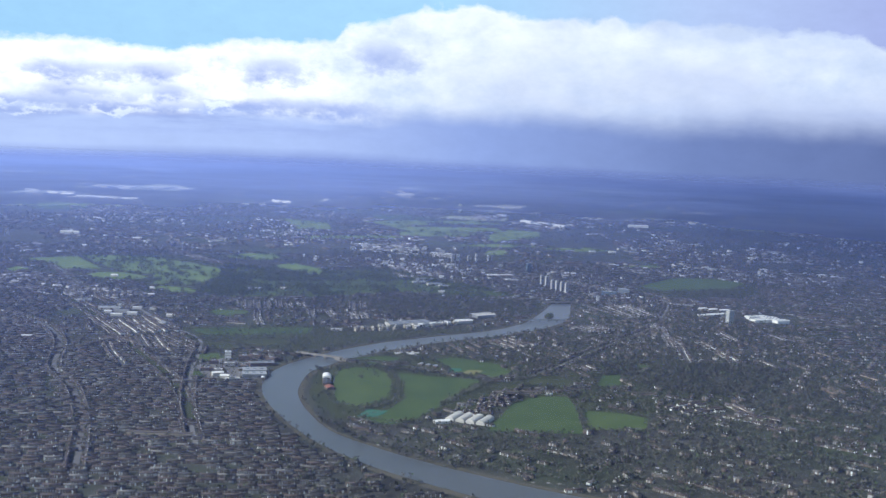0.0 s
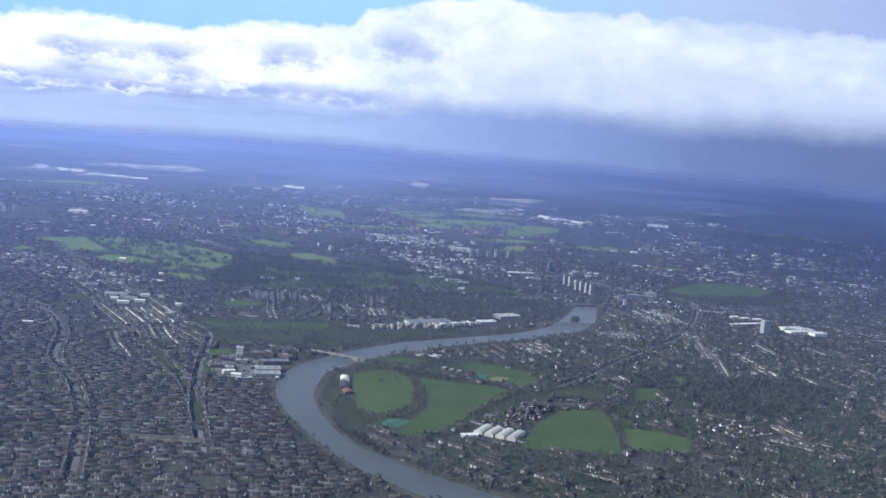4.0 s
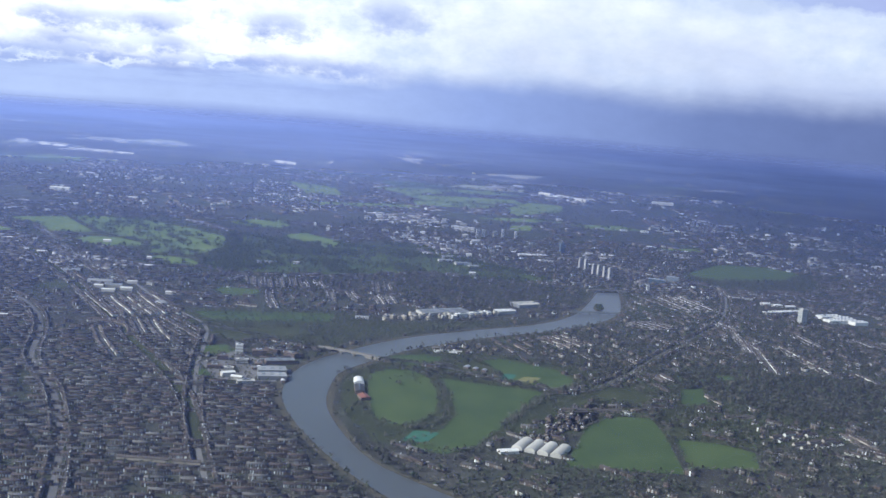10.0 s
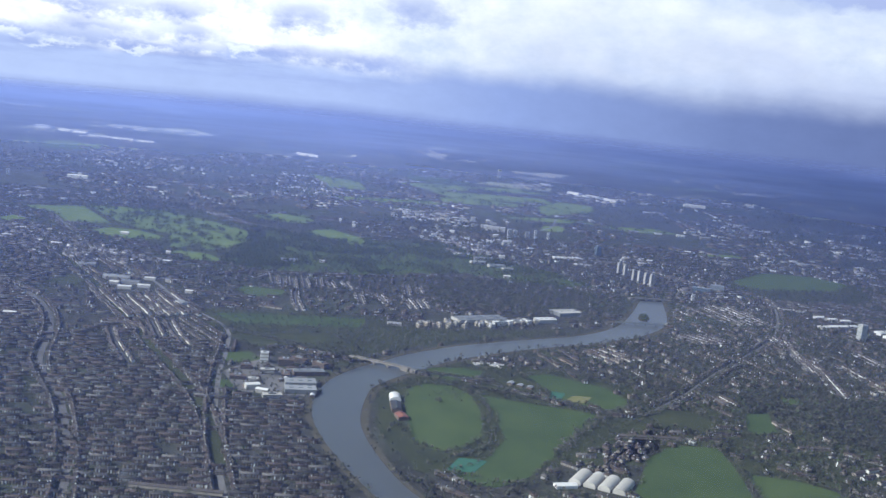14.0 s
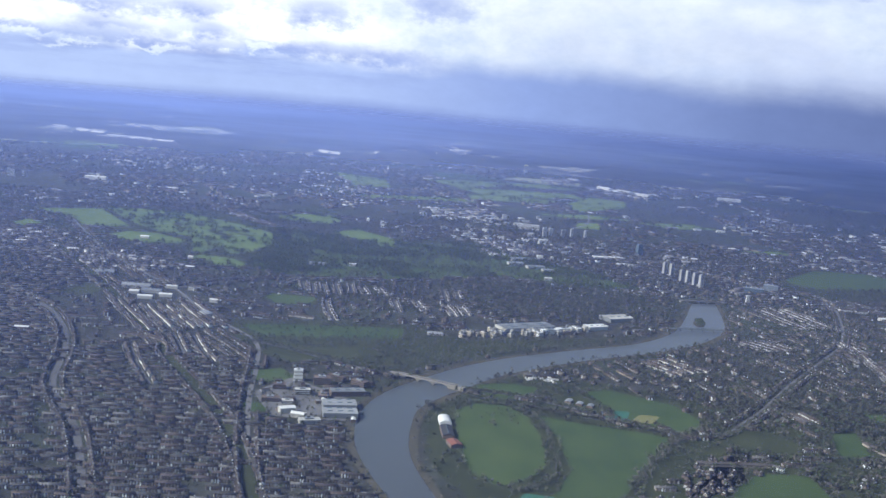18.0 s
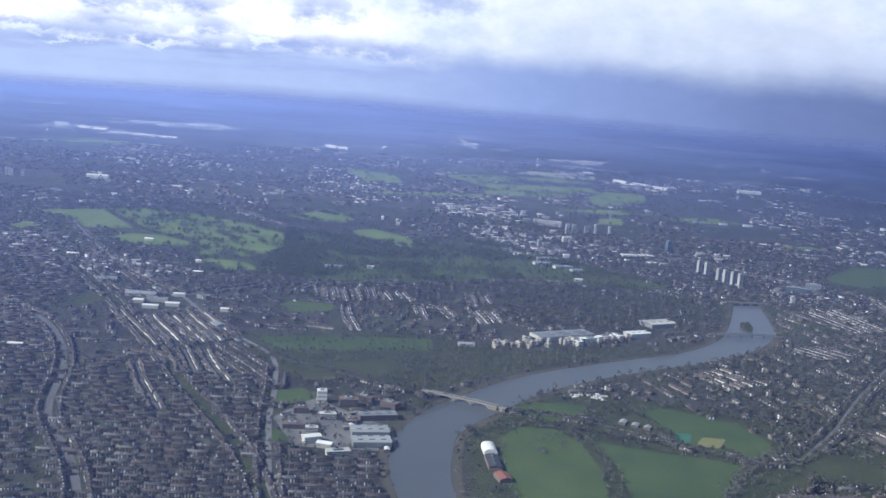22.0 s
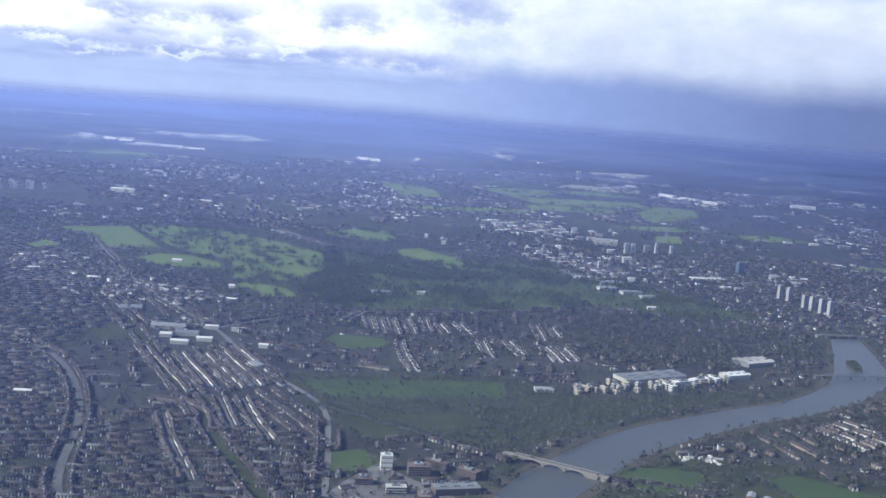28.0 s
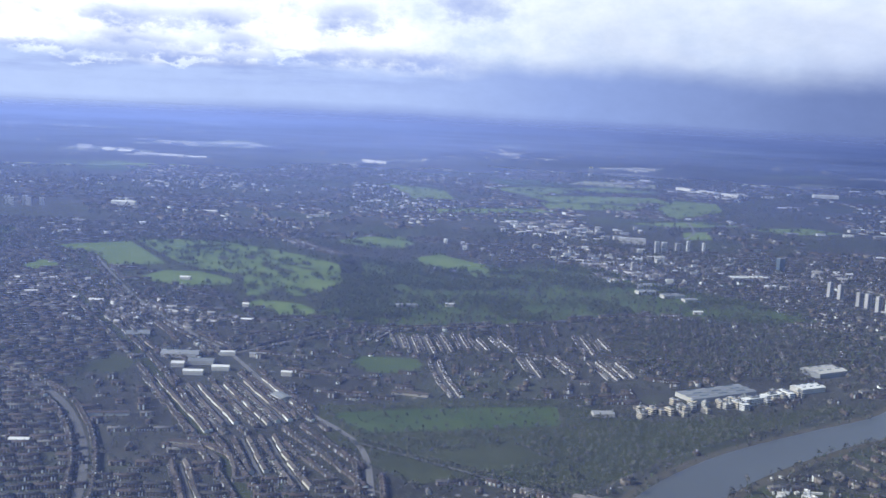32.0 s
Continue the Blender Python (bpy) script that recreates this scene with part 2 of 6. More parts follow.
def haze_material():
    """An added tinted sheet painting in distance haze, thicker with range and toward the shower."""
    n = Nodes("painted_haze")
    pos = n.add("ShaderNodeSeparateXYZ")
    n.link(n.place(), pos.inputs[0])
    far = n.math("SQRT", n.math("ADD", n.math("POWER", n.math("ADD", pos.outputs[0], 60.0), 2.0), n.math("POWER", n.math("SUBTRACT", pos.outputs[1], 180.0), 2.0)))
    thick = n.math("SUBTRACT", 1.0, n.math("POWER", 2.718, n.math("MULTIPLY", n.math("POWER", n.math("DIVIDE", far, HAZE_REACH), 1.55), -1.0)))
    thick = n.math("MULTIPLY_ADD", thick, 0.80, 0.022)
    # extra veil on the left paints in bluer, sunlit haze
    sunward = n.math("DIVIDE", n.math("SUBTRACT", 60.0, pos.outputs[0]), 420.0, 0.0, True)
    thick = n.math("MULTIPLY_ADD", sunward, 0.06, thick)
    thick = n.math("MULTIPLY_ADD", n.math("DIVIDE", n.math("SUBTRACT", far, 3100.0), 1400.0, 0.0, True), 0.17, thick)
    # extra painted veil over the far land on the right
    right_veil = n.math("MULTIPLY", n.math("DIVIDE", n.math("ADD", pos.outputs[0], 50.0), 800.0, 0.0, True), n.math("DIVIDE", n.math("SUBTRACT", far, 900.0), 1600.0, 0.0, True))
    thick = n.math("MULTIPLY_ADD", right_veil, 0.16, thick)
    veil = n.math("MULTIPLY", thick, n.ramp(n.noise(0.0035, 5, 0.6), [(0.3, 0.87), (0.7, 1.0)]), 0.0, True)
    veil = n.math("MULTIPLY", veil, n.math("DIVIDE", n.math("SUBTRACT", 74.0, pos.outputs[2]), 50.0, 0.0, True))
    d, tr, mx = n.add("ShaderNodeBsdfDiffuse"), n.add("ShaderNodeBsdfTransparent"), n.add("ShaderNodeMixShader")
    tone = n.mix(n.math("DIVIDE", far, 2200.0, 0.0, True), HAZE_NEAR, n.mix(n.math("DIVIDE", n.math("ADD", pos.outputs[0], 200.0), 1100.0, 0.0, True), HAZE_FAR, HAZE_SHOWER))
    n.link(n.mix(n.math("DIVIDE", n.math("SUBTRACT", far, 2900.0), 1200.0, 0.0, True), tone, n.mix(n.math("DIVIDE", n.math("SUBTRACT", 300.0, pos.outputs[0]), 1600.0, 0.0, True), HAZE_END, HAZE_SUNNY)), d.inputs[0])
    n.link(veil, mx.inputs[0])
    n.link(tr.outputs[0], mx.inputs[1])
    n.link(d.outputs[0], mx.inputs[2])
    n.link(mx.outputs[0], n.out.inputs["Surface"])
    return n.mat


# painted haze tints; HAZE_END is dimmed to offset the backdrop's glow
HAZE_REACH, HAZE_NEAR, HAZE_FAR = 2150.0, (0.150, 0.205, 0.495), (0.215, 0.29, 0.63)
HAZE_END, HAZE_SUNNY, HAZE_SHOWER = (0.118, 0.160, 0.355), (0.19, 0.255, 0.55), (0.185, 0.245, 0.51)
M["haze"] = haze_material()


# half-clear sheet added overhead to hold back sun from the right-hand land
def shade_cloud_material():
    n = Nodes("rain_cloud")
    pos = n.add("ShaderNodeSeparateXYZ")
    n.link(n.place(), pos.inputs[0])
    u = n.math("DIVIDE", n.math("SUBTRACT", pos.outputs[0], 150.0), 1500.0)
    w = n.math("DIVIDE", n.math("SUBTRACT", pos.outputs[1], 1800.0), 3000.0)
    d = n.math("SQRT", n.math("ADD", n.math("POWER", u, 2.0), n.math("POWER", w, 2.0)))
    d = n.math("MULTIPLY_ADD", n.noise(0.0016, 5, 0.6), 0.7, n.math("SUBTRACT", d, 0.35))
    body = n.math("MULTIPLY", n.math("DIVIDE", n.math("SUBTRACT", 1.0, d), 0.6, 0.0, True), 0.68)
    di, tr, mx = n.add("ShaderNodeBsdfDiffuse"), n.add("ShaderNodeBsdfTransparent"), n.add("ShaderNodeMixShader")
    n.link(n.mix(n.noise(0.004, 5), (0.55, 0.57, 0.62), (0.72, 0.73, 0.77)), di.inputs[0])
    n.link(body, mx.inputs[0])
    n.link(tr.outputs[0], mx.inputs[1])
    n.link(di.outputs[0], mx.inputs[2])
    n.link(mx.outputs[0], n.out.inputs["Surface"])
    return n.mat


M["cloud"] = shade_cloud_material()


def sky_material():
    """The far sky of the west: pale air low down, a bank of cumulus, a shower on one side, blue above. It glows, with
    hazed far land painted at its foot.
    """
    n = Nodes("western_sky")
    pos = n.add("ShaderNodeSeparateXYZ")
    n.link(n.place(), pos.inputs[0])
    az = n.math("ARCTAN2", n.math("ADD", pos.outputs[0], 60.0), n.math("SUBTRACT", pos.outputs[1], 180.0))
    el = n.math("DIVIDE", n.math("SUBTRACT", pos.outputs[2], 145.0), 4700.0)
    v = n.add("ShaderNodeCombineXYZ")
    n.link(az, v.inputs[0])
    n.link(el, v.inputs[1])
    side = n.math("MULTIPLY_ADD", az, 1.163, 0.5, True)          # 0 far left, 1 far right
    warp = n.noise(7, 4, 0.55, v.outputs[0], (1, 1.6, 1))
    puff = n.noise(19, 10, 0.6, v.outputs[0], (1, 1.5, 1))
    soft = n.noise(4, 3, 0.5, v.outputs[0], (1, 2.5, 1))
    fleck = n.noise(46, 8, 0.65, v.outputs[0], (1, 1.6, 1))
    lumps = n.noise(15, 6, 0.55, v.outputs[0], (1, 2.3, 1))
    air = n.ramp(side, [(0.0, (0.52, 0.62, 0.98)), (0.35, (0.46, 0.56, 0.94)), (0.55, (0.31, 0.40, 0.78)), (0.8, (0.185, 0.245, 0.52)), (1.0, (0.14, 0.185, 0.41))])
    blue = n.ramp(side, [(0.0, (0.40, 0.66, 0.97)), (0.5, (0.44, 0.70, 0.98)), (0.8, (0.50, 0.60, 0.92)), (1.0, (0.42, 0.47, 0.82))])
    top = n.ramp(side, [(0.0, 0.084), (0.07, 0.090), (0.14, 0.088), (0.19, 0.081), (0.22, 0.091), (0.26, 0.098), (0.378, 0.101), (0.392, 0.123), (0.44, 0.126), (0.48, 0.141), (0.545, 0.143), (0.61, 0.134), (0.645, 0.127), (0.682, 0.128), (0.702, 0.140), (0.718, 0.129), (0.77, 0.132), (0.9, 0.124), (1.0, 0.108)])
    base = n.math("MULTIPLY_ADD", side, -0.008, 0.020)
    width = n.math("MULTIPLY_ADD", side, 0.030, 0.013)
    et = n.math("MULTIPLY_ADD", n.math("SUBTRACT", puff, 0.5), 0.042, el)
    et = n.math("MULTIPLY_ADD", n.math("SUBTRACT", warp, 0.5), 0.014, et)
    eb = n.math("MULTIPLY_ADD", n.math("SUBTRACT", warp, 0.5), 0.030, el)
    eb = n.math("MULTIPLY_ADD", n.math("SUBTRACT", lumps, 0.5), 0.016, eb)
    low = n.ramp(n.math("DIVIDE", n.math("SUBTRACT", eb, base), width, 0.0, True), [(0.0, 0.0), (1.0, 1.0)], "EASE")
    high = n.math("DIVIDE", n.math("SUBTRACT", top, et), 0.007, 0.0, True)
    cloud = n.math("MULTIPLY", low, high)
    # body of the bank: dazzling in the middle, blue-grey hollows on the left, dull and smooth on the right
    ragged = n.add("ShaderNodeCombineXYZ")
    n.link(n.math("MULTIPLY_ADD", n.math("SUBTRACT", puff, 0.5), 0.11, az), ragged.inputs[0])
    n.link(n.math("MULTIPLY_ADD", n.math("SUBTRACT", lumps, 0.5), 0.014, n.math("MULTIPLY_ADD", n.math("SUBTRACT", fleck, 0.5), 0.030, el)), ragged.inputs[1])

    def lobes(places):
        total = 0.0
        for a, e, wide, tall in places:
            d1 = n.add("ShaderNodeVectorMath", operation="SUBTRACT")
            n.link(ragged.outputs[0], d1.inputs[0])
            d1.inputs[1].default_value = (a, e, 0)
            d2 = n.add("ShaderNodeVectorMath", operation="DIVIDE")
            n.link(d1.outputs[0], d2.inputs[0])
            d2.inputs[1].default_value = (wide, tall, 1)
            d3 = n.add("ShaderNodeVectorMath", operation="LENGTH")
            n.link(d2.outputs[0], d3.inputs[0])
            total = n.math("ADD", n.math("POWER", 2.718, n.math("MULTIPLY", n.math("POWER", d3.outputs["Value"], 2.0), -1.0)), total)
        return total

    hollow = lobes([(-0.351, 0.037, 0.046, 0.008), (-0.263, 0.040, 0.030, 0.008), (-0.147, 0.034, 0.062, 0.010), (-0.085, 0.030, 0.045, 0.007), (-0.205, 0.031, 0.030, 0.005), (-0.44, 0.028, 0.055, 0.006), (-0.358, 0.058, 0.045, 0.009), (-0.275, 0.061, 0.032, 0.011), (-0.167, 0.068, 0.045, 0.013), (-0.05, 0.085, 0.03, 0.016), (-0.31, 0.027, 0.10, 0.004)])
    mottle = n.math("MULTIPLY_ADD", fleck, 1.3, n.math("MULTIPLY_ADD", puff, 1.1, -1.2))
    hollow = n.math("ADD", n.math("MULTIPLY", hollow, 0.72), n.math("MULTIPLY", mottle, n.ramp(side, [(0.0, 1.0), (0.36, 1.0), (0.5, 0.5), (1.0, 0.2)])))
    hollow = n.ramp(hollow, [(0.10, 0.0), (0.45, 0.5), (1.0, 1.0)])
    glint = n.ramp(lobes([(-0.182, 0.0480, 0.030, 0.0055), (-0.215, 0.0315, 0.012, 0.0035), (-0.305, 0.0214, 0.020, 0.0026), (-0.387, 0.0188, 0.020, 0.0022), (-0.429, 0.0255, 0.020, 0.003)]), [(0.2, 0.0), (0.95, 0.9)])
    dull = n.math("MULTIPLY", n.ramp(n.math("ADD", soft, n.math("MULTIPLY", n.math("SUBTRACT", 0.07, el), 3.0)), [(0.40, 0.45), (0.60, 1.0)]), n.ramp(side, [(0.36, 0.0), (0.6, 0.85), (1.0, 1.0)]))
    white = n.mix(n.ramp(n.math("MULTIPLY_ADD", n.math("SUBTRACT", puff, soft), n.ramp(side, [(0.36, 0.5), (0.62, 0.30)]), soft), [(0.40, 0.0), (0.58, 1.0)]), (0.72, 0.80, 1.0), (1.25, 1.25, 1.25))
    white = n.mix(hollow, white, (0.41, 0.49, 0.88))
    white = n.mix(n.math("MULTIPLY", dull, n.ramp(soft, [(0.35, 1.0), (0.65, 0.82)])), white, (0.50, 0.57, 0.87))
    white = n.mix(glint, white, (1.0, 1.04, 1.15))
    c = n.mix(n.math("DIVIDE", n.math("SUBTRACT", el, 0.035), 0.03, 0.0, True), air, blue)
    streak = n.math("MULTIPLY", n.ramp(n.noise(8, 7, 0.6, v.outputs[0], (1, 10, 1)), [(0.45, 0.0), (0.6, 0.6)]), n.ramp(side, [(0.35, 1.0), (0.55, 0.0)]))
    streak = n.math("MULTIPLY", streak, n.math("SUBTRACT", 1.0, n.math("DIVIDE", n.math("SUBTRACT", el, 0.04), 0.02, 0.0, True)))
    c = n.mix(n.math("MULTIPLY", streak, n.math("DIVIDE", n.math("ADD", el, 0.0), 0.02, 0.0, True)), c, (0.30, 0.37, 0.76))
    c = n.mix(cloud, c, white)
    c = n.mix(n.math("MULTIPLY", glint, 0.75), c, (0.92, 0.98, 1.12))
    c = n.mix(n.math("MULTIPLY", n.ramp(n.noise(3, 2, 0.4, v.outputs[0], (3, 0.4, 1)), [(0.45, 0.0), (0.7, 0.07)]), n.math("SUBTRACT", 1.0, low)), c, (0.36, 0.44, 0.80))
    # land too far to make out, haze painted into its glowing blue
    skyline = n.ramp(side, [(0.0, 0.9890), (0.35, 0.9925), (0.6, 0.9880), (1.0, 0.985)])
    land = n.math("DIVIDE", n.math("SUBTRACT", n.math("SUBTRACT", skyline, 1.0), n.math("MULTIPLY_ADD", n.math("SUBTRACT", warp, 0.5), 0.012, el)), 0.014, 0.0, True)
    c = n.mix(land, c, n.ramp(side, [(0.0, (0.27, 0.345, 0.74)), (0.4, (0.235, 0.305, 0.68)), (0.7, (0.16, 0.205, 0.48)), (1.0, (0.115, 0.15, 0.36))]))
    c = n.mix(1.0, c, n.ramp(n.noise(30, 8, 0.7, v.outputs[0], (1, 1.8, 1)), [(0.3, 0.955), (0.7, 1.035)]), "MULTIPLY")
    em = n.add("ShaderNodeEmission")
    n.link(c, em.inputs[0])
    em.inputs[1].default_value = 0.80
    n.link(em.outputs[0], n.out.inputs["Surface"])
    return n.mat


M["sky"] = sky_material()


# ---- mesh helpers ----
def mesh_of(name, verts, faces, mats, index=None, smooth=False):
    me = bpy.data.meshes.new(name)
    me.from_pydata([tuple(map(float, v)) for v in verts], [], [tuple(map(int, f)) for f in faces])
    for m in mats if isinstance(mats, (list, tuple)) else [mats]:
        me.materials.append(m)
    if index is not None:
        me.polygons.foreach_set("material_index", np.asarray(index, np.int32))
    if smooth:
        me.polygons.foreach_set("use_smooth", np.ones(len(me.polygons), bool))
    me.update()
    return me


def part(name, me, parent=None, label="", at=None):
    ob = new(name, me)
    if parent is not None:
        ob.parent = parent
    if at is not None:
        ob.matrix_basis = at
    return tagged(ob, label)


def thing(name, label, category, group="", m=None, kind=""):
    ob = new(name)
    if m is not None:
        ob.matrix_basis = m
    return tagged(ob, label, category, group, kind)


def box(x0, x1, y0, y1, z0, z1, edge=0.0):
    """A block with its upper edges taken off."""
    e = edge
    v = [(x0, y0, z0), (x1, y0, z0), (x1, y1, z0), (x0, y1, z0)]
    f = [(3, 2, 1, 0)]
    zs = [(z1 - e, 0), (z1, e)] if e else [(z1, 0)]
    for z, i in zs:
        v += [(x0 + i, y0 + i, z), (x1 - i, y0 + i, z), (x1 - i, y1 - i, z), (x0 + i, y1 - i, z)]
    for k in range(len(zs)):
        a, b = 4 * k, 4 * k + 4
        f += [(a + i, a + (i + 1) % 4, b + (i + 1) % 4, b + i) for i in range(4)]
    t = 4 * len(zs)
    return v, f + [(t, t + 1, t + 2, t + 3)]


def join(*pieces):
    v, f = [], []
    for pv, pf in pieces:
        f += [tuple(i + len(v) for i in face) for face in pf]
        v += list(pv)
    return v, f


def gable(x0, x1, y0, y1, z0, z1, over=0.15, thick=0.12):
    """A pitched roof with the ridge along x, eaves that overhang, and a thickness."""
    x0, x1, y0, y1, ym = x0 - over, x1 + over, y0 - over, y1 + over, (y0 + y1) / 2
    v = []
    for x in (x0, x1):
        v += [(x, y0, z0), (x, ym, z1), (x, y1, z0), (x, y1, z0 - thick), (x, ym, z1 - thick), (x, y0, z0 - thick)]
    f = [(0, 6, 7, 1), (1, 7, 8, 2), (2, 8, 9, 3), (5, 11, 6, 0), (4, 10, 11, 5), (3, 9, 10, 4)]
    return v, f + [(0, 1, 4, 5), (1, 2, 3, 4), (6, 11, 10, 7), (7, 10, 9, 8)]


def smooth_line(points, per=8, closed=False):
    p = np.array(points, float)
    n = len(p)
    out = []
    for i in range(n if closed else n - 1):
        a, b, c, d = (p[(i + k) % n] if closed else p[min(max(i + k, 0), n - 1)] for k in (-1, 0, 1, 2))
        for t in np.arange(per) / per:
            out.append(0.5 * (2 * b + (c - a) * t + (2 * a - 5 * b + 4 * c - d) * t**2 + (3 * b - 3 * c + d - a) * t**3))
    if not closed:
        out.append(p[-1])
    return np.array(out)


def inside(poly, x, y):
    """Which of the points x, y lie in a polygon."""
    x, y = np.asarray(x, float), np.asarray(y, float)
    hit = np.zeros(x.shape, bool)
    p = np.asarray(poly, float)
    for (ax, ay), (bx, by) in zip(p, np.roll(p, -1, 0)):
        if ay != by:
            hit ^= ((ay > y) != (by > y)) & (x < (bx - ax) * (y - ay) / (by - ay) + ax)
    return hit


def near_line(line, x, y, width):
    x, y = np.asarray(x, float), np.asarray(y, float)
    best = np.full(x.shape, 1e9)
    p = np.asarray(line, float)
    for a, b in zip(p[:-1], p[1:]):
        d = b - a
        t = np.clip(((x - a[0]) * d[0] + (y - a[1]) * d[1]) / (d @ d + 1e-9), 0, 1)
        best = np.minimum(best, np.hypot(x - a[0] - t * d[0], y - a[1] - t * d[1]))
    return best < width


def edged(outline, cut=1.2):
    """A closed outline with straight sides and slightly cut corners."""
    p = np.array(outline, float)
    out = []
    for a, b in zip(p, np.roll(p, -1, 0)):
        step = min(0.2, cut / (np.linalg.norm(b - a) + 1e-6))
        out += [a + (b - a) * t for t in (step, 0.3, 0.5, 0.7, 1 - step)]
    return np.array(out)


def sheet(name, outline, z, material, label="", category="", thick=0.12, ragged=0.0, seed=0, kind="structure", group="", curved=False):
    """A flat piece of land with a rim: outline closed, smooth, a little ragged."""
    p = smooth_line(outline, 6, True) if curved else edged(outline)
    if ragged:
        r = np.random.RandomState(seed)
        c = p.mean(0)
        p = c + (p - c) * (1 + ragged * (r.rand(len(p), 1) - 0.5))
    n = len(p)
    v = [(x, y, z) for x, y in p] + [(x, y, z - thick) for x, y in p]
    area = sum(a[0] * b[1] - b[0] * a[1] for a, b in zip(p, np.roll(p, -1, 0)))
    top = tuple(range(n)) if area > 0 else tuple(range(n))[::-1]
    f = [top] + [(i, n + i, n + (i + 1) % n, (i + 1) % n) for i in range(n)]
    ob = part(name, mesh_of(name, v, f, material))
    return tagged(ob, label, category, group, kind)


def ribbon(name, line, width, z, material, label="", category="road", kind="structure"):
    p = smooth_line(line, 8)
    d = np.gradient(p, axis=0)
    s = np.stack([-d[:, 1], d[:, 0]], 1) / np.linalg.norm(d, axis=1, keepdims=True) * width / 2
    v, f = [], []
    for a, b in zip(p - s, p + s):
        v += [(*a, z - 0.1), (*a, z), (*b, z), (*b, z - 0.1)]
    for i in range(len(p) - 1):
        k = 4 * i
        f += [(k + 1, k + 5, k + 6, k + 2), (k, k + 4, k + 5, k + 1), (k + 2, k + 6, k + 7, k + 3)]
    return tagged(part(name, mesh_of(name, v, f, material)), label, category, "", kind)


def many(name, templates, xs, ys, scales, turns, mats, z=0.0, pick=None, seed=0, heights=None):
    """One mesh of many small pieces: templates are (verts, tris, material index)."""
    r = np.random.RandomState(seed)
    pick = r.randint(len(templates), size=len(xs)) if pick is None else pick
    heights = np.ones(len(xs)) if heights is None else heights
    V, F, I, base = [], [], [], 0
    for k, (tv, tf, ti) in enumerate(templates):
        sel = np.where(pick == k)[0]
        if not len(sel):
            continue
        tv, tf = np.asarray(tv, float), np.asarray(tf, int)
        c, s = np.cos(turns[sel])[:, None], np.sin(turns[sel])[:, None]
        sc = scales[sel][:, None]
        X = (tv[None, :, 0] * c - tv[None, :, 1] * s) * sc + xs[sel][:, None]
        Y = (tv[None, :, 0] * s + tv[None, :, 1] * c) * sc + ys[sel][:, None]
        Z = tv[None, :, 2] * sc * heights[sel][:, None] + z
        V.append(np.stack([X, Y, Z], -1).reshape(-1, 3))
        F.append((tf[None] + (np.arange(len(sel)) * len(tv))[:, None, None]).reshape(-1, 3) + base)
        I.append(np.tile(np.asarray(ti), len(sel)))
        base += len(sel) * len(tv)
    V, F, I = np.concatenate(V), np.concatenate(F), np.concatenate(I)
    me = bpy.data.meshes.new(name)
    me.vertices.add(len(V))
    me.vertices.foreach_set("co", V.astype(np.float32).ravel())
    me.loops.add(len(F) * 3)
    me.loops.foreach_set("vertex_index", F.astype(np.int32).ravel())
    me.polygons.add(len(F))
    me.polygons.foreach_set("loop_start", np.arange(0, len(F) * 3, 3, dtype=np.int32))
    for m in mats:
        me.materials.append(m)
    me.polygons.foreach_set("material_index", I.astype(np.int32))
    me.update(calc_edges=True)
    return new(name, me)


def tris(vf):
    v, f = vf
    return np.array(v, float), np.array([(a[0], a[i], a[i + 1]) for a in f for i in range(1, len(a) - 1)])


def tree_template(seed, bits=17, wide=1.0, tall=1.9, leaf=0.5):
    """A short tapered trunk and a crown of loose leaf clumps."""
    r = np.random.RandomState(seed)
    v = [(-0.08, -0.05, 0), (0.08, -0.05, 0), (0, 0.09, 0), (0.02, 0, tall * 0.6)]
    f = [(0, 1, 3), (1, 2, 3), (2, 0, 3)]
    for _ in range(bits):
        a, u = r.rand() * 6.283, r.rand()
        rad = wide * (0.1 + 0.7 * math.sqrt(r.rand())) * (1.05 - 0.6 * u)
        c = np.array([rad * math.cos(a), rad * math.sin(a), tall * (0.28 + 0.62 * u)])
        b = len(v)
        for _ in range(3):
            d = r.randn(3)
            v.append(tuple(c + d / np.linalg.norm(d) * wide * (leaf * (0.75 + 0.5 * r.rand())) * (1, 1, 0.8)))
        f.append((b, b + 1, b + 2))
    return np.array(v), np.array(f), np.zeros(len(f), int)


TREES = [tree_template(s) for s in range(8)]


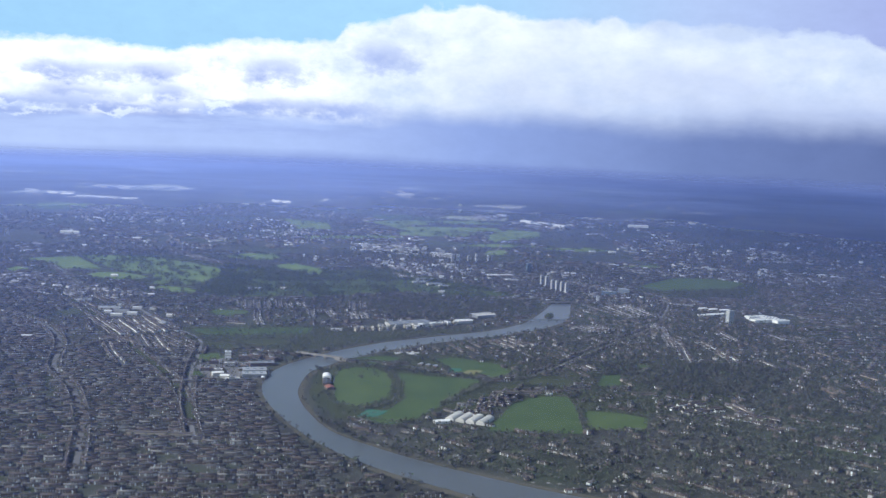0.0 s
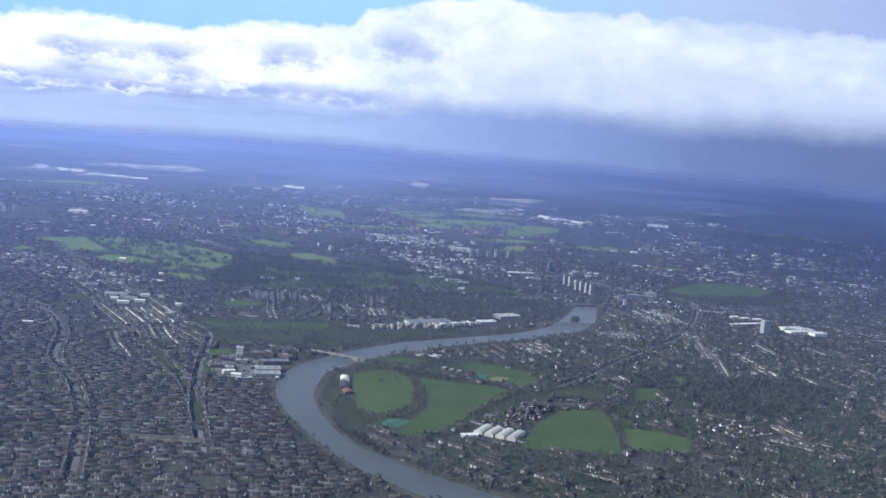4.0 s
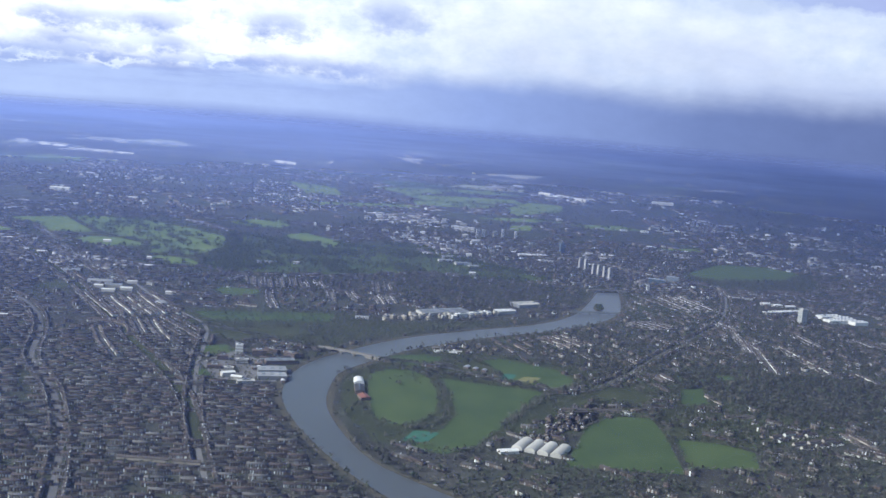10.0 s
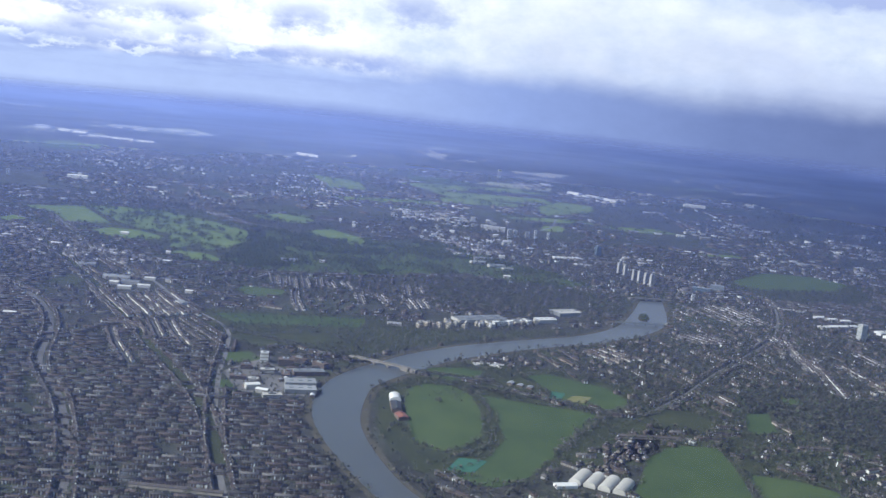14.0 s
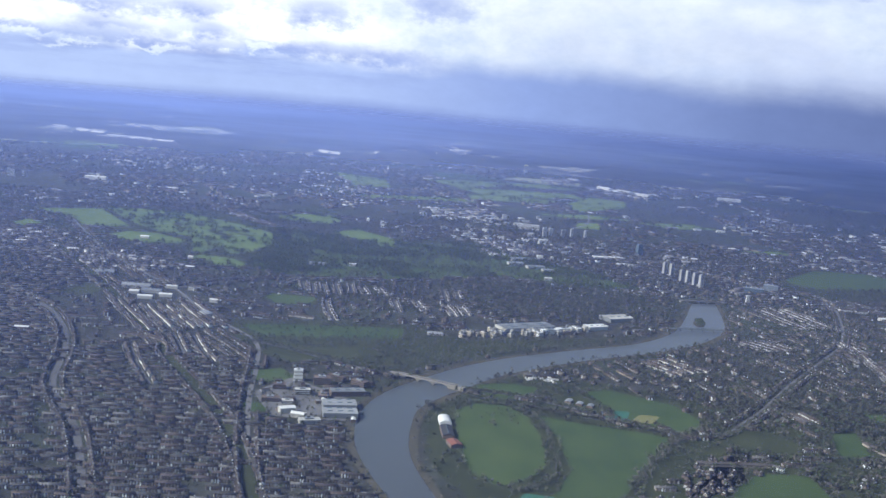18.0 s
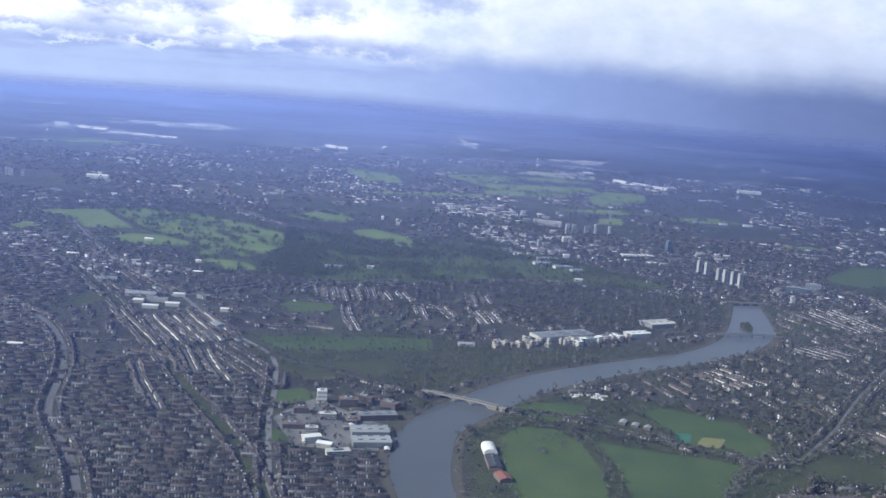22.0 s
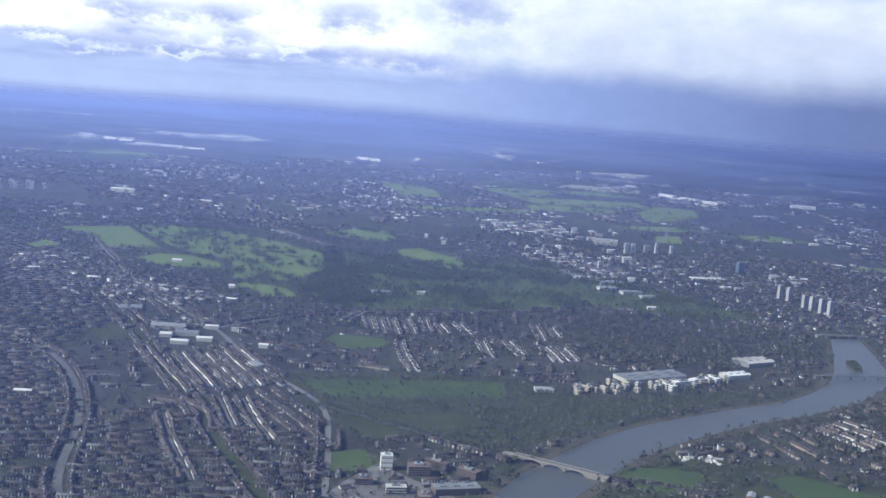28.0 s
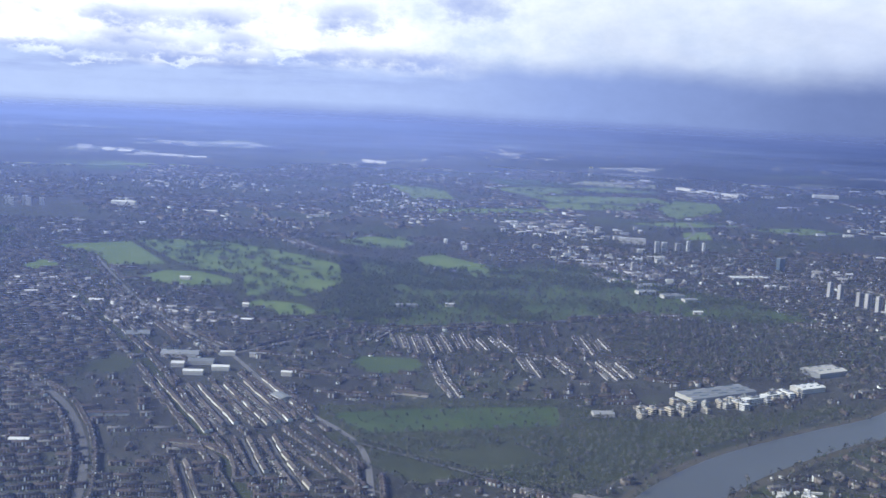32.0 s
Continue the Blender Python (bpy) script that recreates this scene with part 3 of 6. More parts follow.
def house_template(length, deep, eave, ridge, stacks):
    wv, wf = tris(box(-length / 2, length / 2, -deep / 2, deep / 2, 0, eave))
    rv, rf = tris(gable(-length / 2, length / 2, -deep / 2, deep / 2, eave, ridge))
    ev, ef = np.array([(-length / 2, -deep / 2, eave), (-length / 2, deep / 2, eave), (-length / 2, 0, ridge - 0.1), (length / 2, -deep / 2, eave), (length / 2, deep / 2, eave), (length / 2, 0, ridge - 0.1)]), np.array([(0, 2, 1), (3, 4, 5)])
    v, f, i = [wv, ev, rv], [wf, ef + len(wv), rf + len(wv) + len(ev)], [np.zeros(len(wf)), np.zeros(2), np.ones(len(rf))]
    n = len(wv) + len(ev) + len(rv)
    for k in range(stacks):
        x = -length / 2 + length * (k + 0.5) / stacks
        cv, cf = tris(box(x - 0.12, x + 0.12, -0.25, 0.25, ridge - 0.2, ridge + 0.35))
        v.append(cv)
        f.append(cf + n)
        i.append(np.zeros(len(cf)))
        n += len(cv)
    pitch, half = (1.7, 0.35) if length < 8 else (1.06, 0.24)
    for k in range(int(length / pitch) if length > 3 else 0):
        x = -length / 2 + pitch / 2 + pitch * k
        cv, cf = np.array([(x - half, -deep / 2 - 0.3, 0), (x + half, -deep / 2 - 0.3, 0), (x + half, -deep / 2 - 0.3, eave), (x, -deep / 2 - 0.3, eave + half), (x - half, -deep / 2 - 0.3, eave), (x - half, -deep / 2 + 0.02, 0), (x - half, -deep / 2 + 0.02, eave), (x + half, -deep / 2 + 0.02, 0), (x + half, -deep / 2 + 0.02, eave)]), np.array([(0, 1, 2), (0, 2, 4), (4, 2, 3), (5, 0, 4), (5, 4, 6), (1, 7, 8), (1, 8, 2)])
        v.append(cv)
        f.append(cf + n)
        i.append(np.zeros(len(cf)))
        n += len(cv)
        cv, cf = np.array([(x - (half + 0.07), -deep / 2 - 0.36, eave), (x, -deep / 2 - 0.36, eave + half + 0.08), (x + (half + 0.07), -deep / 2 - 0.36, eave), (x, -deep / 2 + 0.6, eave + half + 0.08), (x - (half + 0.07), -deep / 2 + 0.1, eave), (x + (half + 0.07), -deep / 2 + 0.1, eave)]), np.array([(0, 1, 3), (0, 3, 4), (1, 2, 5), (1, 5, 3)])
        v.append(cv)
        f.append(cf + n)
        i.append(np.ones(len(cf)))
        n += len(cv)
    return np.concatenate(v), np.concatenate(f), np.concatenate(i).astype(int)


def plain_house(length, deep, eave, ridge):
    a, b = length / 2, deep / 2
    wv, wf = np.array([(x, y, z) for z in (0, eave) for x, y in ((-a, -b), (a, -b), (a, b), (-a, b))] + [(-a, 0, ridge), (a, 0, ridge)]), np.array([(0, 1, 5), (0, 5, 4), (1, 2, 6), (1, 6, 5), (2, 3, 7), (2, 7, 6), (3, 0, 4), (3, 4, 7), (4, 8, 7), (5, 6, 9)])
    o = 0.2
    rv, rf = np.array([(-a - o, -b - o, eave - 0.1), (a + o, -b - o, eave - 0.1), (a + o, 0, ridge + 0.05), (-a - o, 0, ridge + 0.05), (a + o, b + o, eave - 0.1), (-a - o, b + o, eave - 0.1)]), np.array([(0, 1, 2), (0, 2, 3), (3, 2, 4), (3, 4, 5)])
    return np.concatenate([wv, rv]), np.concatenate([wf, rf + len(wv)]), np.array([0] * 10 + [1] * 4)


FAR_HOUSES = [plain_house(*k) for k in ((2.4, 1.9, 1.2, 1.8), (3.4, 2.0, 1.2, 1.9), (5.5, 1.9, 1.3, 1.8), (8.5, 1.9, 1.3, 1.9), (4.5, 2.4, 2.0, 2.5))]
HOUSES = [house_template(l, d, e, r, k) for l, d, e, r, k in ((2.4, 1.9, 1.1, 1.75, 1), (3.4, 2.0, 1.15, 1.9, 2), (5.5, 1.9, 1.2, 1.8, 2), (8.5, 1.9, 1.2, 1.85, 3), (4.5, 2.4, 2.0, 2.5, 1))]

# ---- the large land forms ----
SOUTH = [(150, 385), (60, 408), (-5, 445), (-50, 487), (-80, 535), (-103, 590), (-109, 635), (-102, 675), (-80, 716), (-62, 742), (-38, 768), (-2, 798), (38, 829), (66, 864), (84, 905), (109, 992)]
NORTH = [(160, 410), (75, 430), (10, 465), (-35, 500), (-60, 530), (-82, 590), (-85, 640), (-80, 666), (-60, 702), (-45, 726), (-20, 754), (14, 785), (48, 811), (86, 851), (114, 905), (129, 1000)]
RIVER = np.concatenate([smooth_line(SOUTH), smooth_line(NORTH)[::-1]])
mid_river = (np.array(SOUTH) + np.array(NORTH)) / 2

g = np.linspace(-1, 1, 61)
gx, gy = np.meshgrid(np.sign(g) * np.abs(g) ** 1.6 * 4950, np.sign(g) * np.abs(g) ** 1.6 * 4950)
gv = np.stack([gx.ravel(), gy.ravel(), np.zeros(gx.size)], 1)
gf = [(j * 61 + i, j * 61 + i + 1, j * 61 + i + 62, j * 61 + i + 61) for j in range(60) for i in range(60)]
tagged(part("ground", mesh_of("ground", gv, gf, M["ground"])), "brown and green suburban land reaching to the horizon", "ground", "", "structure")

# the far sky to the west, with haze-blue far land painted along its foot
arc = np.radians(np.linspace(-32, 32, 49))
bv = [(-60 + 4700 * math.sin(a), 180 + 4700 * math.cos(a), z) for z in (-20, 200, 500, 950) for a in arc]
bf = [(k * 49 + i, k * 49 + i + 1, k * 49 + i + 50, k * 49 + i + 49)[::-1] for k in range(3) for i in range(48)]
tagged(part("backdrop", mesh_of("backdrop", bv, bf, M["sky"], smooth=True)), "bright cumulus bank over blue sky with a dark rain shower and haze-blue far land", "sky", "", "structure")

# added haze sheet, its rim lifted to fade into the backdrop
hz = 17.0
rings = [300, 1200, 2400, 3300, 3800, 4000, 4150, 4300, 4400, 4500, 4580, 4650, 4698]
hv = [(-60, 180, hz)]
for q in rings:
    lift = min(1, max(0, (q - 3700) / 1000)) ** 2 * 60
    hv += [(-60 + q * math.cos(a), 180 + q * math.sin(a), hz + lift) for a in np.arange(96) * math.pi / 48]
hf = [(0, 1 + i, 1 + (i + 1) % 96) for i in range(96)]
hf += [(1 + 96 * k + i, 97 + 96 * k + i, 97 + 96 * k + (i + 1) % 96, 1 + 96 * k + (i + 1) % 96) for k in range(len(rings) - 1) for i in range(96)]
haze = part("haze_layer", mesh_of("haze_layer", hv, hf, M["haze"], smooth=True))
haze.visible_shadow = False  # shadow off, so the haze sheet doesn't dim the ground
tagged(haze, "added blue sheet with distance haze painted in, over the land", "haze", "", "structure")


def rain_cloud():
    """An added high, thin-edged sheet, never in view, placed to dim the land on the right."""
    v, f = [], []
    for j in range(25):
        for i in range(33):
            x, y = -2000 + 4400 * i / 32, -1200 + 5600 * j / 24
            v.append((x, y, 930 + 60 * noise.noise((x * 0.003, y * 0.003, 2.0)) + 25 * noise.noise((x * 0.012, y * 0.012, 5.0))))
    f = [(j * 33 + i, j * 33 + i + 1, j * 33 + i + 34, j * 33 + i + 33) for j in range(24) for i in range(32)]
    tagged(part("rain_cloud", mesh_of("rain_cloud", v, f, M["cloud"], smooth=True)), "added ragged grey cloud sheet out of view, dimming the land on the right", "cloud", "", "structure")


rain_cloud()


def river():
    s, n = smooth_line(SOUTH), smooth_line(NORTH)
    for name, grow, z, mat, label, cat in (("river_bank", 1.35, 0.05, M["mud"], "muddy brown foreshore along the river", "river bank"), ("water", 1.0, 0.12, M["water"], "grey-blue tidal river winding through the suburb", "river")):
        c = (s + n) / 2
        a, b = c + (s - c) * grow, c + (n - c) * grow
        v = [(*p, z) for p in a] + [(*p, z) for p in b]
        k = len(a)
        f = [(i, i + k, i + k + 1, i + 1)[::-1] for i in range(k - 1)]
        tagged(part(name, mesh_of(name, v, f, mat)), label, cat, "", "structure")


river()

FIELDS = []


def field(name, outline, material, label, z=0.1, ragged=0.03):
    FIELDS.append(edged(outline))
    return sheet(name, outline, z, M[material], label, "field", 0.1, ragged, len(FIELDS))


field("playing_field", [(-66, 637), (-67, 660), (-58, 674), (-43, 675), (-33, 660), (-29, 635), (-28, 614), (-29, 597), (-37, 581), (-48, 572), (-58, 582), (-64, 608)], "pitch", "mown oval sports field beside the river bend", 0.1, 0.01)
field("playing_field", [(-31, 665), (-9, 658), (21, 653), (31, 649), (14, 609), (-1, 573), (-13, 547), (-25, 537), (-40, 540), (-41, 551), (-27, 569), (-19, 596), (-22, 639)], "grass", "broad green meadow edged with bare trees", 0.1, 0.006)
field("playing_field", [(-4, 711), (10, 719), (41, 703), (50, 680), (46, 656), (35, 656), (28, 665), (9, 669), (6, 687)], "grass", "green meadow with courts along its hedge", 0.1, 0.006)
field("playing_field", [(-63, 695), (-54, 709), (-38, 714), (-25, 710), (-30, 692), (-42, 684)], "grass", "small green field beside the bridge", 0.1, 0.015)
field("meadow_strip", [(-29, 681), (-6, 709), (4, 687), (1, 671)], "rough", "dull grass plot round low pavilions", 0.1, 0.02)
field("meadow_strip", [(54, 676), (82, 670), (91, 655), (81, 638), (56, 641)], "rough", "strip of rough grass between tree lines", 0.1, 0.02)
field("meadow_strip", [(104, 645), (111, 680), (125, 686), (119, 645)], "grass", "small green field between tree lines", 0.1, 0.02)
field("meadow_strip", [(136, 711), (143, 720), (157, 722), (145, 703)], "grass", "small green clearing in dark woods", 0.1, 0.02)
field("playing_field", [(45, 593), (60, 614), (81, 617), (83, 593), (80, 535), (27, 533)], "grass", "wide green sports field among trees and houses", 0.1, 0.01)
field("playing_field", [(86, 584), (108, 582), (122, 573), (116, 545), (84, 545)], "pitch", "green paddock beside a tree line", 0.1, 0.01)
field("playing_field", [(-170, 693), (-155, 702), (-141, 681), (-163, 674)], "pitch", "bright green sports ground by the brewery")
field("common", [(228, 1158), (284, 1245), (340, 1258), (369, 1220), (332, 1160), (252, 1122), (229, 1135)], "pitch", "wide green common behind the suburb")
field("playing_field", [(-201, 866), (-198, 882), (-169, 882), (-164, 868), (-167, 858), (-188, 850)], "pitch", "green recreation ground between house rows")
field("cemetery", [(-197, 786), (-149, 803), (-102, 814), (-101, 789), (-144, 774), (-180, 763)], "grass", "dull green cemetery lawn with scattered trees")
field("allotments", [(-176, 731), (-119, 762), (-107, 745), (-155, 713)], "rough", "dull green allotment plots above the river", 0.1, 0.03)
field("allotments", [(-321, 825), (-317, 858), (-299, 850), (-299, 823)], "rough", "dull green allotment plots among house rows", 0.1, 0.03)
field("playing_field", [(-163, 640), (-141, 651), (-137, 642), (-156, 628)], "grass", "green recreation ground beside the works", 0.1, 0.03)
FAIRWAYS = len(FIELDS)
field("golf_course", [(-438, 1224), (-415, 1245), (-364, 1244), (-340, 1231), (-294, 1198), (-255, 1160), (-238, 1080), (-254, 1028), (-266, 1024), (-276, 1061), (-284, 1018), (-291, 1018), (-314, 1094), (-347, 1107), (-374, 1132)], "fairway", "green golf course dotted with dark trees", 0.1, 0.01)
field("sports_ground", [(-493, 1178), (-442, 1220), (-378, 1120), (-412, 1099), (-443, 1150)], "fairway", "wide bright green sports ground beside the golf course", 0.1, 0.01)
field("playing_field", [(-470, 1084), (-467, 1110), (-449, 1096), (-446, 1074), (-460, 1070)], "fairway", "small green recreation ground", 0.1, 0.02)
field("playing_field", [(-378, 1060), (-370, 1092), (-344, 1095), (-312, 1070), (-311, 1052), (-335, 1042), (-362, 1048)], "fairway", "green athletics field beside the golf course", 0.1, 0.02)
field("cricket_ground", [(-288, 986), (-280, 1008), (-253, 1002), (-239, 983), (-241, 970), (-260, 966), (-265, 984)], "fairway", "bright green cricket lawn at the park edge", 0.1, 0.02)
field("park_lawn", [(-276, 1288), (-256, 1328), (-224, 1338), (-208, 1302), (-214, 1261), (-246, 1257)], "fairway", "long park lawn behind dark woods", 0.1, 0.14)
field("park_lawn", [(-202, 1200), (-184, 1242), (-163, 1219), (-123, 1173), (-150, 1134), (-179, 1165)], "fairway", "park lawn running beside dark woods", 0.1, 0.14)
for out in ([(-314, 1940), (-217, 1880), (-192, 1735), (-244, 1720)], [(-155, 1955), (-54, 2030), (-23, 1945), (-90, 1862)], [(-98, 1855), (-23, 1885), (96, 1915), (110, 1830), (20, 1790), (-60, 1770)], [(-78, 1760), (-5, 1776), (77, 1763), (40, 1710), (-71, 1674)], [(74, 1742), (120, 1880), (178, 1866), (166, 1760), (104, 1640), (71, 1640)], [(66, 1490), (97, 1508), (88, 1438), (58, 1430)], [(-240, 1590), (-90, 1670), (-60, 1635), (-200, 1560)], [(-60, 2010), (60, 2080), (120, 2020), (20, 1975)], [(-640, 1240), (-560, 1260), (-550, 1220), (-620, 1200)], [(150, 1560), (230, 1600), (260, 1560), (190, 1520)], [(20, 1560), (110, 1610), (150, 1580), (60, 1535)], [(230, 1350), (290, 1385), (300, 1360), (240, 1330)]):
    field("meadow", out, "meadow", "far green meadow between suburbs", 0.1, 0.05)
r = np.random.RandomState(3)
made = 0
while made < 9:
    x, y = r.uniform(-435, -240), r.uniform(1020, 1235)
    l, w, a = r.uniform(8, 22), r.uniform(2.5, 5), r.choice([0.4, 0.6, 1.9, 2.1, 2.4]) + r.randn() * 0.15
    ring = [(x + l * math.cos(t) * math.cos(a) - w * math.sin(t) * math.sin(a), y + l * math.cos(t) * math.sin(a) + w * math.sin(t) * math.cos(a)) for t in np.arange(8) * math.pi / 4]
    if inside(FIELDS[FAIRWAYS], *np.array(ring).T).all():
        sheet("golf_rough", ring, 0.16 + 0.012 * made, M["rough"], "dull green patch of rough between the fairways", "grass", 0.05, 0.08, made, "structure", "", True)
        made += 1
sheet("tennis_court", [(3, 671), (9, 684), (17, 684), (13, 670)], 0.2, M["teal"], "teal-green hard tennis courts", "court")
sheet("tennis_court", [(15, 669), (21, 681), (31, 681), (25, 668)], 0.2, M["sand"], "tan clay court beside the hedge", "court")
sheet("tennis_court", [(-44, 551), (-39, 567), (-27, 566), (-33, 551)], 0.2, M["teal"], "pale green court at the meadow edge", "court")
for out in ([(-1043, 2759), (-891, 2862), (-850, 3150), (-686, 2820), (-731, 2738), (-888, 2687)], [(-1000, 2880), (-900, 2960), (-880, 2830), (-980, 2800)], [(-580, 2378), (-451, 2430), (-445, 2405), (-570, 2355)]):
    sheet("airfield", out, 0.3, M["runway"], "pale airfield grass and runways in the distance", "airfield", 0.1, 0.03, 5)
for out in ([(-1650, 3930), (-1296, 4040), (-1260, 3900), (-1600, 3790)], [(-1411, 4480), (-1010, 4410), (-990, 4220), (-1350, 4290)], [(-1734, 3610), (-1480, 3650), (-1440, 3530), (-1700, 3460)], [(-1139, 3506), (-1075, 3575), (-1060, 3520), (-1120, 3460)]):
    sheet("reservoir", out, 0.3, M["lake"], "far reservoir with its sky reflection painted in as pale colour", "reservoir", 0.1, 0.02, 3)

ROADS = {
    "roadL": [(-420, 870), (-361, 827), (-315, 789), (-285, 745), (-265, 700), (-246, 640), (-215, 588), (-184, 516), (-160, 440)],
    "roadM": [(-440, 1140), (-357, 997), (-296, 913), (-261, 870), (-221, 804), (-181, 752), (-168, 700), (-160, 650), (-140, 560), (-115, 480)],
    "rail": [(-430, 1050), (-386, 984), (-301, 855), (-242, 754), (-200, 680), (-160, 610), (-130, 530)],
    "bridge_s": [(-181, 752), (-150, 735), (-120, 718), (-97, 707)],
    "bridge_n": [(-70, 695), (-30, 690), (40, 655), (75, 690), (120, 770), (184, 878)],
    "a4": [(184, 878), (203, 926), (225, 1000), (232, 1037), (230, 1083), (194, 1106), (165, 1136), (135, 1178), (70, 1215), (10, 1270), (-60, 1340)],
    "isleworth": [(-400, 1350), (-346, 1315), (-271, 1217), (-194, 1161), (-147, 1157)],
    "m4": [(56, 1426), (80, 1500), (94, 1632)],
    "kewroad": [(-261, 870), (-215, 930), (-150, 960), (-60, 1010), (20, 1030), (95, 1010)],
}
for lift, (key, line) in enumerate(ROADS.items()):
    ribbon("railway" if key == "rail" else "road", line, 5.0 if key == "rail" else 3.0 if key == "roadL" else 1.3 if key == "bridge_s" else 1.7 if key == "bridge_n" else 2.4, 0.16 + 0.012 * lift, M["rough"] if key == "rail" else M["road"], "green railway cutting through the suburb" if key == "rail" else "grey asphalt main road through the suburb")
ROAD_LINES = [smooth_line(l, 5) for l in ROADS.values()]
# residential streets with a terrace on either side
STREETS = [
    [(-284, 820), (-240, 750)], [(-251, 815), (-219, 763)], [(-244, 822), (-212, 770)], [(-237, 828), (-205, 776)], [(-262, 812), (-232, 762)],
    [(-214, 750), (-203, 725), (-191, 702)], [(-224, 748), (-208, 712)],
    [(-246, 736), (-234, 734), (-224, 725), (-218, 707)], [(-238, 718), (-230, 700), (-222, 683), (-207, 655)],
    [(40, 785), (56, 762)], [(47, 792), (64, 769)], [(53, 798), (73, 774)], [(114, 863), (127, 846)], [(120, 866), (133, 849)], [(127, 869), (140, 852)], [(134, 872), (146, 856)],
    [(170, 1003), (180, 968), (189, 934)], [(182, 1004), (199, 940)], [(160, 990), (178, 930)],
    [(188, 896), (190, 860)], [(194, 886), (184, 793)], [(188, 834), (192, 805)], [(196, 831), (183, 732)], [(212, 822), (221, 747)], [(240, 866), (244, 829)], [(239, 751), (245, 723)], [(282, 863), (288, 844)], [(104, 705), (108, 695)],
    [(138, 595), (163, 612)], [(146, 586), (172, 600)], [(178, 588), (198, 576)], [(180, 612), (186, 590)],
    [(-185, 930), (-179, 903)], [(-178, 931), (-171, 893)], [(-171, 933), (-163, 893)], [(-163, 940), (-154, 898)], [(-152, 942), (-146, 907)], [(-142, 930), (-136, 908)], [(-131, 936), (-122, 907)], [(-160, 878), (-154, 846), (-146, 819)],
    [(-116, 897), (-109, 858)], [(-101, 901), (-92, 869)], [(-84, 954), (-80, 910)], [(-74, 949), (-71, 923)], [(-80, 896), (-72, 862)], [(-70, 897), (-64, 868)], [(-196, 915), (-190, 940)],
]
STREET_LINES = [smooth_line(l, 6) for l in STREETS]

SITES = [[(-66, 838), (-10, 872), (8, 852), (-40, 812)], [(5, 860), (30, 880), (36, 862), (15, 850)], [(24, 893), (44, 918), (54, 900), (34, 884)],
         [(-150, 690), (-108, 655), (-106, 628), (-150, 625), (-165, 660)], [(-290, 850), (-250, 880), (-240, 845), (-268, 820)],
         [(290, 930), (315, 990), (350, 980), (335, 915)], [(-78, 648), (-64, 648), (-60, 605), (-72, 605)], [(-45, 550), (-40, 569), (-26, 567), (-33, 549)], [(0, 543), (8, 566), (34, 556), (27, 538)]]
GLADES = [[(-212, 1021), (-193, 1049), (-160, 1040), (-131, 1031), (-132, 1000), (-177, 978)], [(-124, 1074), (-100, 1084), (-76, 1078), (-66, 1030), (-64, 1003), (-98, 990)], [(-48, 1005), (-9, 1012), (-14, 985), (-49, 978)], [(54, 1021), (72, 1011), (61, 986), (43, 990)], [(-60, 1120), (-20, 1128), (-10, 1095), (-50, 1085)], [(-200, 1110), (-160, 1130), (-140, 1110), (-190, 1085)]]
WOOD = [(-259, 1200), (-150, 1160), (-67, 1213), (-20, 1150), (40, 1085), (75, 1040), (40, 1015), (-38, 1035), (-110, 985), (-182, 955), (-236, 968), (-243, 1090)]

COPSE = [(107, 688), (111, 714), (150, 727), (200, 732), (237, 731), (252, 715), (225, 668), (202, 641), (170, 632), (149, 646)]


# a chart of what is built over, in cells of two units
CELL, CX, CY, CW, CH = 2.0, -1900.0, 380.0, 1900, 1200
CHART = {k: np.zeros((CH, CW), bool) for k in ("house", "tree")}


def mark(keys, points, test, grow=0.0):
    p = np.asarray(points, float)
    i0, j0 = np.maximum(((p.min(0) - grow - (CX, CY)) / CELL).astype(int) - 1, 0)
    i1, j1 = ((p.max(0) + grow - (CX, CY)) / CELL).astype(int) + 2
    i1, j1 = min(i1, CW), min(j1, CH)
    if i1 <= i0 or j1 <= j0:
        return
    x, y = np.meshgrid(CX + CELL * (np.arange(i0, i1) + 0.5), CY + CELL * (np.arange(j0, j1) + 0.5))
    hit = test(x, y)
    for k in keys:
        CHART[k][j0:j1, i0:i1] |= hit


for poly in [RIVER, *FIELDS, *SITES]:
    mark(("house", "tree"), poly, lambda x, y, q=poly: inside(q, x, y))
for poly in (WOOD, COPSE):
    mark(("house",), poly, lambda x, y, q=poly: inside(q, x, y))
for line, w in [(l, 2.6) for l in ROAD_LINES] + [(mid_river, 17)]:
    for a, b in zip(line[:-1], line[1:]):
        mark(("house",), [a, b], lambda x, y, q=(a, b), g=w: near_line(q, x, y, g), w)
for line in ROAD_LINES:
    for a, b in zip(line[:-1], line[1:]):
        mark(("tree",), [a, b], lambda x, y, q=(a, b): near_line(q, x, y, 1.6), 1.6)

for line in STREET_LINES:
    for a, b in zip(line[:-1], line[1:]):
        mark(("house",), [a, b], lambda x, y, q=(a, b): near_line(q, x, y, 5.2), 5.2)
        mark(("tree",), [a, b], lambda x, y, q=(a, b): near_line(q, x, y, 3.4), 3.4)


def free(x, y, trees=False):
    i = np.clip(((np.asarray(x, float) - CX) / CELL).astype(int), 0, CW - 1)
    j = np.clip(((np.asarray(y, float) - CY) / CELL).astype(int), 0, CH - 1)
    return ~CHART["tree" if trees else "house"][j, i]


